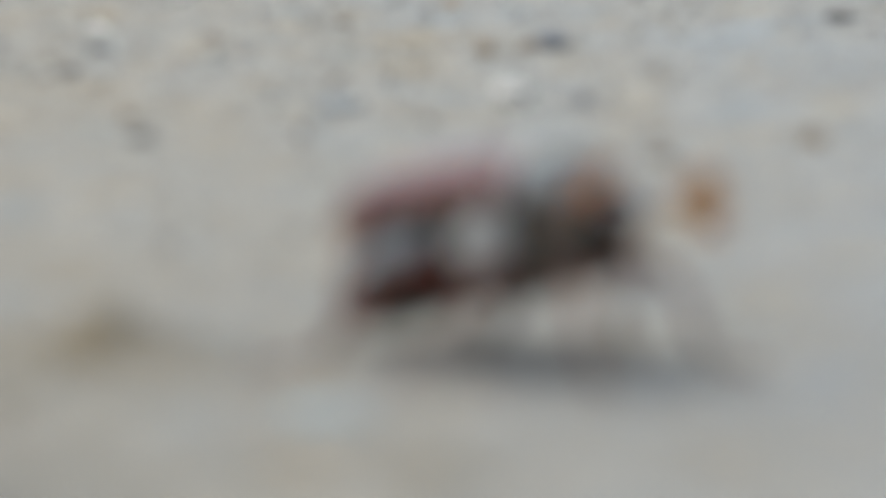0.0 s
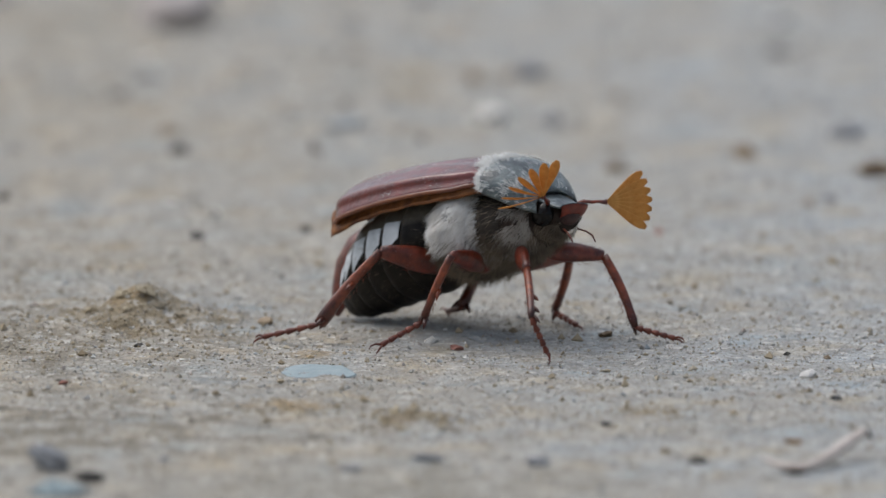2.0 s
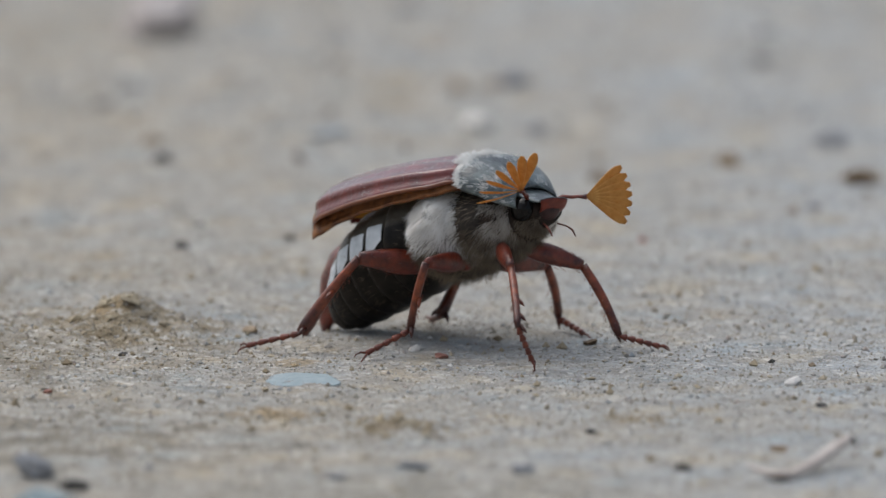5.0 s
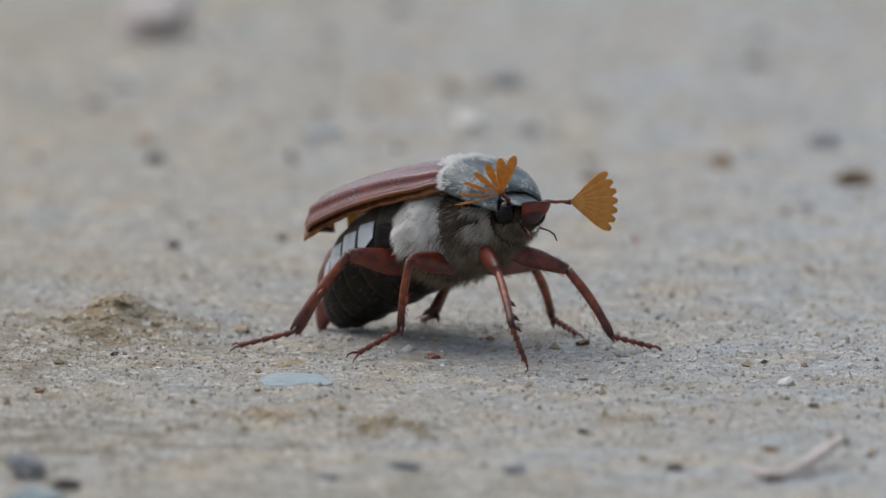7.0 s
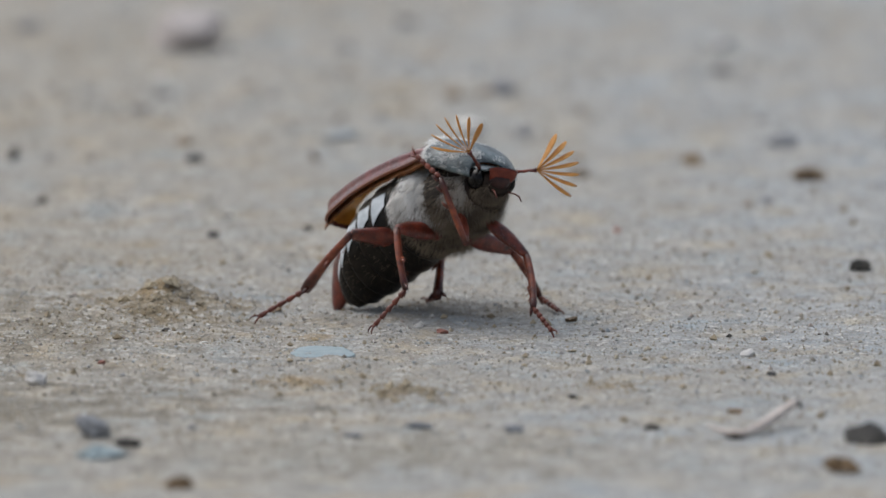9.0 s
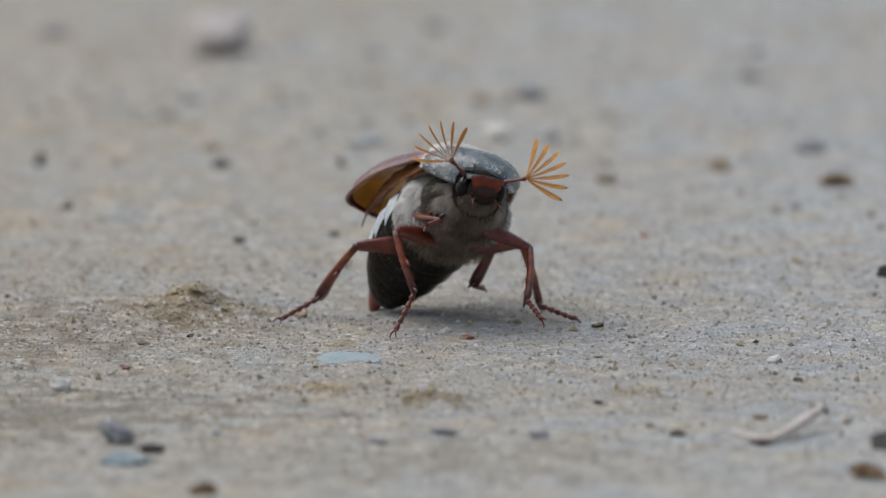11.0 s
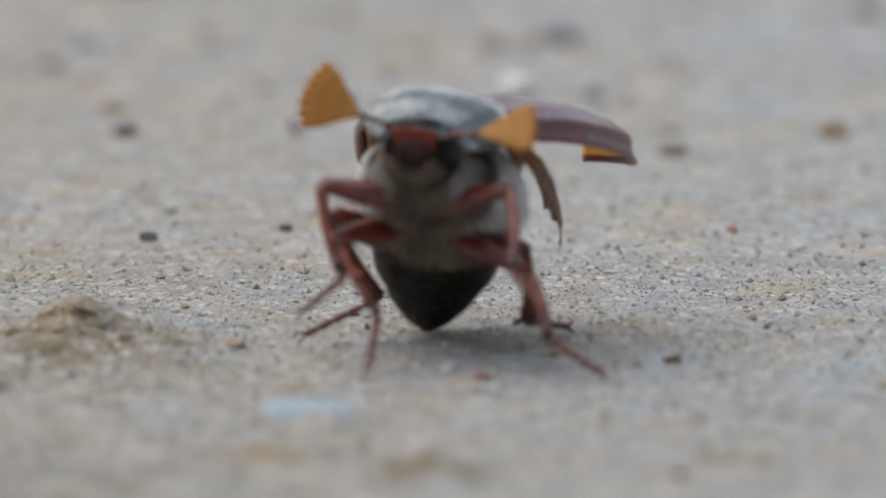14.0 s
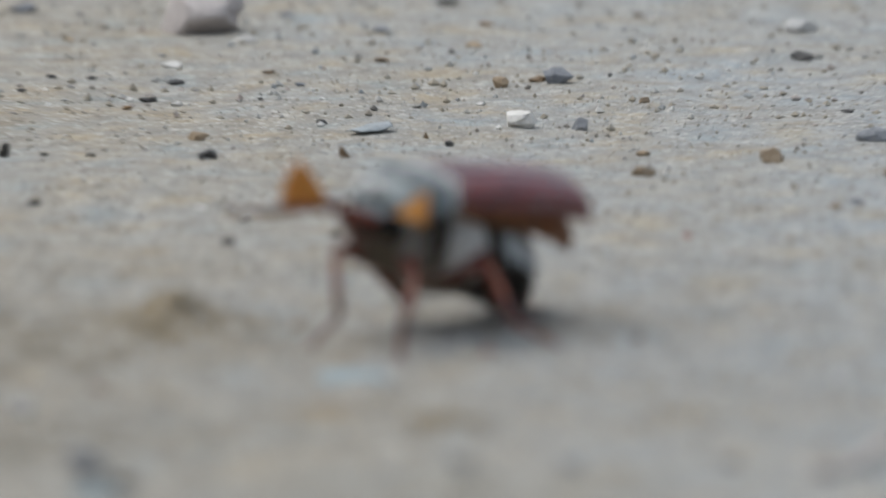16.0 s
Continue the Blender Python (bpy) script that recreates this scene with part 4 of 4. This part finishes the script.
build_ground()
build_pebbles()
build_rocks()
build_twig()
build_grit(7000, -100, -12, 0.14, 0.7, 3, "sand_grit_front", "loose pale and dark sand grit before the beetle")
build_grit(34000, -60, 45, 0.11, 0.32, 8, "sand_grit_fine", "fine pale sand grains under the beetle")
build_grit(11000, -12, 130, 0.14, 0.7, 4, "sand_grit_middle", "loose pale and dark sand grit round the beetle")
build_grit(6000, 130, 330, 0.25, 1.2, 5, "sand_grit_back", "loose pale and dark sand grit behind the beetle")
for at, count, big in (((-29, 4, 10, 9), 700, 0.6), ((-15.6, -45, 4.5, 4), 260, 0.5), ((-4.5, -51, 4.5, 6), 420, 0.9), ((15.7, -46.5, 4.5, 3), 160, 0.5), ((-33, -6, 20, 14), 700, 0.6)):
    build_grit(count, 0, 1, 0.15, big, 20 + count, "sand_crumbs", "scattered yellow-brown crumbs of caked sand", at, CRUMBS)
build_grit(650, -85, 90, 0.35, 1.2, 37, "sand_crumbs", "scattered pale and tan crumbs of caked sand", None, CRUMBS)
BEETLE = build_beetle()

# ---------------------------------------------------------------- what moves
# seconds; place in mm; turn to the viewer, head up, roll in degrees
BODY = [
    (0, 2.0, -2.2, 10.6, 41.3, 8.0, -3.0),
    (1.5, 2.0, -2.2, 10.6, 41.3, 8.0, -3.0),
    (2, 1.9, -2.8, 10.5, 41.4, 9.7, -5.5),
    (3, 1.7, -3.4, 10.9, 41.3, 11.2, -5.5),
    (5.5, 1.5, -4.0, 11.6, 42.2, 11.5, -6.2),
    (7, 1.1, -3.6, 11.2, 45.8, 11.6, -7.2),
    (7.5, 1.1, -2.7, 11.0, 47.3, 11.7, -9.3),
    (8, 0.1, -1.6, 11.5, 47.3, 15.1, -7.0),
    (8.5, -0.2, -0.8, 11.7, 49.8, 16.9, -10.0),
    (9, -0.5, -0.1, 12.2, 52.6, 20.3, -13.0),
    (9.5, -1.5, 0.4, 11.4, 61.0, 19.5, -14.0),
    (10, -2.4, 0.8, 11.4, 62.7, 19.6, -14.0),
    (12.5, -1.6, 0.6, 12.8, 87.0, 23.0, -12.5),
    (13, -2.4, 0.8, 12.2, 94.0, 28.0, -8.5),
    (13.5, -3.2, 1.4, 11.8, 100.0, 28.0, -6.5),
    (14, -3.4, 2.4, 11.9, 102.0, 25.0, -7.5),
    (14.5, -3.9, -0.4, 9.8, 112.0, 22.0, -9.0),
    (15, -3.9, -0.4, 9.8, 113.0, 22.0, -9.0),
    (15.5, -4.4, -0.2, 9.8, 116.0, 21.0, -8.4),
    (16, -6.2, 2.1, 9.4, 125.0, 12.5, -9.3),
]
# feet: seconds; place of the tip in mm; rise of the foot and its turn from the line to the hip, degrees
FEET = {
    "hind_right": [(0, -19.2, -4.0, 0, 15, -22), (7, -19.2, -4.0, 0, 16, -22), (7.5, -18.6, -3.8, 0, 18, -10), (7.7, -20.5, -4, 0.8, 18, 0), (8, -21.5, -4.1, 0, 18, 14), (9, -20.6, -2.4, 0, 26, 14), (9.5, -22.3, -0.6, 0, 18, 28), (10, -22.4, -0.5, 0, 17, 32), (12.3, -17.8, -0.5, 0, 17, 42), (13, -17.6, 0.7, 0, 31, 31), (13.25, -16, 3, 2.0, 24, 20), (13.5, -14.2, 5.4, 0, 10, 10), (14, -14.2, 4.5, 0, 25, 10), (14.5, -12, 9, 0, 15, 0), (16, -8, 13, 0, 15, 0)],
    "middle_right": [(0, -8.4, -13, 0, 20, 0), (8, -8.4, -13, 0, 22, -2), (8.6, -8.4, -13, 0, 42, -38), (9.5, -8.5, -12.6, 0, 48, -21), (10, -8.6, -12.4, 0, 44, -11), (13.5, -8.5, -13.6, 0, 48, -11), (14, -8.7, -12, 0, 40, 0), (14.2, -11, -4, 2.5, 20, 0), (14.5, -12.8, 3, 0, 20, 0), (15.2, -12.8, 3, 0, 20, 0), (15.35, -13.4, -4, 2, 20, 0), (15.5, -14.4, -10.5, 0, 20, 0), (16, -17, -9, 0, 25, 0)],
    "front_right": [(0, 7.4, -18, 0, 59, 120), (7.7, 7.4, -17.6, 0, 59, 120), (7.85, 7, -17, 3, 40, 80), (8, 7, -15, 5.0, 40, 40), (8.3, 2, -14, 9, 0, 0), (8.6, -5.5, -7, 18.8, -32, -50), (9, -4, -7.5, 18, -32, -56), (9.4, -9, -6, 17.5, -25, -40), (9.5, -5, -11, 12, -10, 0), (9.7, -2, -14, 6, 0, 0), (9.9, -10, -6, 15, -20, 0), (10.0, -2, -14, 6, 10, 0), (10.2, -3, -13, 8, 0, 0), (11.2, -6, -12, 12, 0, 0), (12.1, -13, -9, 14, -12, 0), (12.3, -17, -5.5, 18.5, -25, 0), (12.4, -13, -10, 11, 0, 0), (12.5, -8.5, -13, 8, 0, 0), (12.6, -12.5, -11, 6, 15, 0), (12.7, -14.5, -9, 6, 20, 0), (12.8, -10, -12, 8, 5, 0), (12.9, -10, -11, 9, 0, 0), (13, -13.5, -7, 13, -10, 0), (13.1, -18, -6, 19.3, -20, 0), (13.2, -19.5, -6, 13, -5, 0), (13.3, -16.5, -6.5, 1.8, 35, 0), (13.4, -15.5, -7, 5, 30, 0), (13.5, -16, -8, 4.3, 35, 0), (13.6, -19.5, -6, 11.5, -5, 0), (13.7, -19.3, -5, 17, -15, 0), (13.8, -16.5, -8, 2, 35, 0), (13.9, -14, -8, 2.5, 35, 0), (14, -13.5, -8, 4, 30, 0), (14.5, -18.5, -12.5, 0, 20, 0), (15, -18.3, -13, 0, 20, 0), (15.3, -19, -12, 2, 15, 0), (15.5, -21, -9.5, 10.5, 0, 0), (16, -24, -8, 12, -5, 0)],
    "front_left": [(0, 19.3, -7.6, 0, 13, -5), (7.0, 19.3, -7.6, 0, 15, 5), (7.2, 14.5, -12, 4, 15, -10), (7.35, 10.7, -15, 0, 25, -26), (8.5, 10.7, -13.8, 0, 28, -22), (9, 10.7, -13.8, 0, 32, 0), (10, 10.6, -12.3, 0, 20, 0), (11, 7, -12.5, 1.5, 25, -12), (12.3, 3.6, -12.1, 0, 33, -24), (12.7, 3.6, -12.1, 0, 33, -24), (13, -2, -12, 2.5, 30, 0), (13.2, 3, -14, 9, 10, 0), (13.5, 4, -14, 5, 30, 0), (14, 3.5, -14, 5, 30, 0), (14.5, -4.3, -16, 0, 30, 0), (15, -4.0, -17, 0, 30, 0), (16, -8.6, -17.5, 0, 30, 0)],
    "middle_left": [(0, 10.3, -1.2, 0, 6, -80), (2, 10.3, -1.2, 0, 6, -80), (5.5, 12.4, -1.6, 0, 8, -80), (8, 12.2, -1.4, 0, 8, -78), (10, 10.8, 0.2, 0, 6, -65), (11, 10.8, -2, 0, 10, -40), (12.3, 10, -4, 0, 20, -10), (12.5, 11, -7, 5, 20, 0), (12.8, 8.3, -13, 0, 25, 6), (14, 8.0, -12.5, 0, 22, 8), (14.5, 6.8, -10, 0, 20, 5), (16, 6.0, -10, 0, 20, 5)],
    "hind_left": [(0, -2.0, 8.5, 0, 12, -10), (7, -2.0, 8.5, 0, 12, -10), (9, -2.6, 8.5, 0, 12, -10), (10, -2.6, 9.0, 0, 12, -5), (11, 1, 10, 1.5, 12, 5), (12.3, 6.8, 10.5, 0, 14, 18), (13.5, 6.8, 9, 0, 12, 18), (14.5, 5, 10, 0, 12, 15), (16, 4.5, 9, 0, 12, 10)],
}
# knees: seconds; the way they point in the beetle's space (mirrored for the left legs)
KNEES = {
    "hind_right": [(0, 0.1, 0.55, 0.82), (7, 0.22, 0.59, 0.78), (8, 0.5, 0.74, 0.45), (10, 0.48, 0.8, 0.35), (12.5, 0.82, 0.56, 0.05), (16, 0.7, 0.6, 0.3)],
    "middle_right": [(0, 0.42, 0.79, 0.46), (8, 0.38, 0.74, 0.56), (8.6, 0.05, 0.72, 0.7), (9.5, 0.14, 0.83, 0.54), (10, 0.31, 0.85, 0.43), (13, 0.46, 0.88, 0.1), (14, 0.4, 0.8, 0.3), (16, 0.2, 0.6, 0.75)],
    "front_right": [(0, 0.6, 0.28, 0.75), (7.7, 0.6, 0.28, 0.75), (8, -0.1, 0.6, 0.8), (8.3, 0.4, 0.9, 0.2), (8.5, 0.7, 0.6, -0.3), (9.4, 0.7, 0.6, -0.35), (10, 0.6, 0.7, -0.1), (12.3, 0.1, 0.95, -0.05), (12.6, 0.1, 0.95, -0.05), (13, 0.17, 0.62, 0.46), (13.5, 0.0, 0.5, 0.85), (16, 0.2, 0.5, 0.8)],
    "front_left": [(0, 0.25, 0.62, 0.72), (7, 0.4, 0.5, 0.74), (7.5, 0.3, 0.87, 0.36), (8, 0.0, 0.98, 0.15), (9, -0.02, 0.97, 0.22), (10, -0.05, 0.84, 0.52), (12.5, -0.75, 0.52, 0.36), (13.5, 0.2, 0.8, 0.6), (16, 0.2, 0.6, 0.8)],
    "middle_left": [(0, 0.65, 0.5, 0.55), (8, 0.4, 0.46, 0.75), (10, 0.15, 0.38, 0.9), (12.5, -0.3, 0.6, 0.7), (13.5, -0.4, 0.62, 0.67), (16, -0.2, 0.6, 0.75)],
    "hind_left": [(0, 0.1, 0.55, 0.8), (8, 0.1, 0.5, 0.8), (9, -0.2, 0.3, 0.9), (10, -0.2, 0.3, 0.9), (12.3, 0.8, 0.58, 0.0), (13.5, 0.85, 0.5, 0.05), (16, 0.5, 0.6, 0.5)],
}
# wing cases: seconds; opening right, opening left, lift right, lift left, rim raised right, left in degrees
CASES = [(0, 1, 1, 0, 0, 0, 0), (5.5, 2, 2, 1, 1, 0, 0), (7, 2, 2, -1, -1, 0, 0), (8.5, 2, 2, -2, -2, 0, 0), (9, 2, 2, -2, -2, 0, 0), (10, 4, 5, 0, 0, 2, 2), (12.3, 8, 9, 6, 8, 18, 16), (12.5, 8, 9, 6, 8, 18, 20), (12.7, 7, 15, 6, 11, 16, 18), (12.9, 5, 8, 5, 9, 12, 16), (12.95, 6, 9, 6, 9, 10, 16), (13, 6, 10, 6, 9, 10, 16), (13.2, 9, 17, 6, 12, 8, 20), (13.5, 12, 19, 9, 20, 4, 4), (13.7, 11, 18, 7, 15, 4, 8), (14, 12, 17, 9, 20, 4, 2), (14.3, 11, 16, 8, 19, 2, 0), (14.5, 10, 15, 8, 21, 2, 0), (15.5, 10, 14, 8, 20, 2, 0), (16, 10, 10, 6, 11, 0, 0)]
# antennae: seconds; rise of the fan, bend at the stalk's end, spread between outer leaves, twist of the leaves, stalk from ahead
FANS = {
    "left": [(0, 0, 14, 68, 10, 50), (7, 0, 14, 70, 10, 50), (8, 10, 14, 88, -30, 48), (8.5, 12, 14, 98, -50, 48), (10, 16, 14, 102, -45, 48), (12.3, 46, 10, 118, -45, 52), (13, 46, 10, 118, -40, 52), (13.5, 40, 10, 105, -15, 52), (14, 12, 14, 38, 10, 62), (14.5, 6, 26, 34, 30, 32), (15.5, 8, 26, 34, 30, 34), (16, 20, 26, 34, 30, 46)],
    "right": [(0, 34, 34, 100, 40, 58), (7.6, 34, 34, 102, 40, 58), (8.2, 54, 36, 114, 110, 68), (8.5, 66, 36, 120, 140, 62), (10, 70, 34, 124, 138, 60), (12.3, 26, 14, 118, 125, 54), (13, 20, 12, 112, 140, 54), (13.5, 12, 12, 95, 170, 54), (14, 8, 12, 65, 200, 52), (14.5, -3, 14, 64, 205, 54), (16, 0, 14, 64, 205, 54)],
}
# focus: seconds; distance in mm behind the beetle's place
FOCUS = [(0, 330), (0.2, 300), (0.5, 280), (1.0, 140), (1.3, 65), (1.5, 26), (1.8, -7), (13.7, -7), (13.9, 10), (14.1, 60), (14.5, 84), (15, 88), (15.5, 140), (15.8, 155), (16, 150)]
STEP = 0.1
TIMES = [round(i * STEP, 2) for i in range(161)]


def body_pose(t):
    x, y, z, yaw, pitch, roll = interp(BODY, t)
    return Matrix.Translation((x, y, z)) @ pose(0, 0, 0, 0, 0, -yaw) @ pose(0, 0, 0, 0, -pitch, 0) @ pose(0, 0, 0, roll, 0, 0)


def aimed(at, d, up):
    """A pose at a point, its x along d and its z near up."""
    d = d.normalized()
    up = (up - d * up.dot(d)).normalized()
    side = up.cross(d)
    m = Matrix((d, side, up)).transposed().to_4x4()
    m.translation = at
    return m


def metres(m):
    m = m.copy()
    m.translation = m.translation * MM
    return m


def leg_rows(name, joint):
    hip, lf, lt, ls, side, fe, ti, ta = joint
    hip = Vector(hip)
    rows = {fe: [], ti: [], ta: []}
    for t in TIMES:
        x, y, z, rise, turn = interp(FEET[name], t)
        k = interp(KNEES[name], t)
        pole = Vector((k[0], k[1] * side, k[2]))
        m = body_pose(t)
        inv = m.inverted()
        tip = Vector((x, y, z + float(height(x, y)) + 0.25))
        flat = m @ hip - tip
        flat.z = 0
        flat.normalize()
        flat.rotate(Euler((0, 0, radians(turn))))
        ankle = tip + (flat * math.cos(radians(rise)) + Vector((0, 0, 1)) * math.sin(radians(rise))) * ls
        tip, ankle = inv @ tip - hip, inv @ ankle - hip
        d = min(ankle.length, (lf + lt) * 0.985)
        way = ankle.normalized()
        ankle = way * d
        a = (lf * lf - lt * lt + d * d) / (2 * d)
        h = math.sqrt(max(lf * lf - a * a, 0.0))
        off = (pole - way * pole.dot(way)).normalized()
        knee = way * a + off * h
        rows[fe].append((t, metres(aimed(Vector((0, 0, 0)), knee, off))))
        rows[ti].append((t, metres(aimed(knee, ankle - knee, off))))
        rows[ta].append((t, metres(aimed(ankle, tip - ankle, off))))
    return rows


ABDOMEN_PIVOT = Vector((-2.0, 0, 2.0))
ABDOMEN_WAY = Vector((14.0, 0, 7.0)).normalized()


def abdomen_pose(t):
    """The abdomen draws in and swings about its root so that its tip clears the sand."""
    m = body_pose(t)
    lift = interp([(0, 4), (1.5, 4), (2, 2), (3, 0), (5.5, -2), (8, -2), (9.5, -9), (14, -9), (14.5, -1), (15.5, -1), (16, 6)], t)[0]
    sway = interp([(0, 0), (5, 1), (7, 2), (8, 4), (9, 13), (10.2, 14), (12.3, 10), (14, 8), (14.5, 0), (16, 0)], t)[0]
    slide = interp([(0, 0), (1.5, -0.3), (3, -1.0), (8, -1.2), (9, 0), (16, 0)], t)[0]
    while True:
        turn = Matrix.Translation(ABDOMEN_WAY * slide) @ Matrix.Translation(ABDOMEN_PIVOT) @ pose(0, 0, 0, 0, 0, sway) @ pose(0, 0, 0, 0, lift, 0) @ Matrix.Translation(-ABDOMEN_PIVOT)
        if min((m @ turn @ Vector(p)).z for p in ((-16.3, 0, -7.7), (-14.7, 0, -8.05))) > 0.1 or lift > 30:
            return turn
        if slide < 6.0:
            slide += 0.1
        else:
            lift += 0.25


def motions():
    walk(BEETLE["abdomen"], [(t, metres(abdomen_pose(t))) for t in TIMES])
    walk(BEETLE["bug"], [(t, metres(body_pose(t))) for t in TIMES])
    for name in FEET:
        for ob, rows in leg_rows(name, BEETLE[name]).items():
            walk(ob, rows)
    for name, side in SIDES.items():
        i = 0 if name == "right" else 1
        for key, sag in (("case_", 0), ("wing_", -1)):
            ob, pivot = BEETLE[key + name]
            rows = []
            for t in TIMES:
                v = interp(CASES, t)
                share = 1.0 if key == "case_" else interp([(0, 0.1), (13.9, 0.1), (14.4, 0.15), (16, 0.3)], t)[0]
                rows.append((t, metres(Matrix.Translation(pivot) @ pose(0, 0, 0, 0, 0, side * -v[i] * share) @ pose(0, 0, 0, 0, v[2 + i] * share + sag, 0) @ pose(0, 0, 0, side * v[4 + i] * share, 0, 0))))
            walk(ob, rows)
        stem, base, leaves = BEETLE["antenna_" + name]
        rows, fans = [], [[] for _ in leaves]
        for t in TIMES:
            rise, bend, spread, twist, stalk = interp(FANS[name], t)
            rows.append((t, metres(Matrix.Translation(base) @ pose(0, 0, 0, 0, 0, side * stalk) @ pose(0, 0, 0, 0, -rise * 0.4, 0))))
            lean = interp([(0, 55), (7.6, 55), (8.2, 0), (16, 0)], t)[0] if name == "right" else 0.0
            for k, leaf in enumerate(leaves):
                a = (k / 6 - 0.5) * spread + rise * 0.6
                fans[k].append((t, metres(Matrix.Translation((2.6, 0, 0)) @ pose(0, 0, 0, 0, 0, side * bend) @ pose(0, 0, 0, side * lean, 0, 0) @ pose(0, 0, 0, 0, -a, 0) @ pose(0, 0, 0, side * twist, 0, 0))))
        walk(stem, rows)
        for leaf, r in zip(leaves, fans):
            walk(leaf, r)
    walk(focus, [(t, pose(0, (interp(FOCUS, t)[0] - 6) * MM, 0.006)) for t in TIMES])


motions()
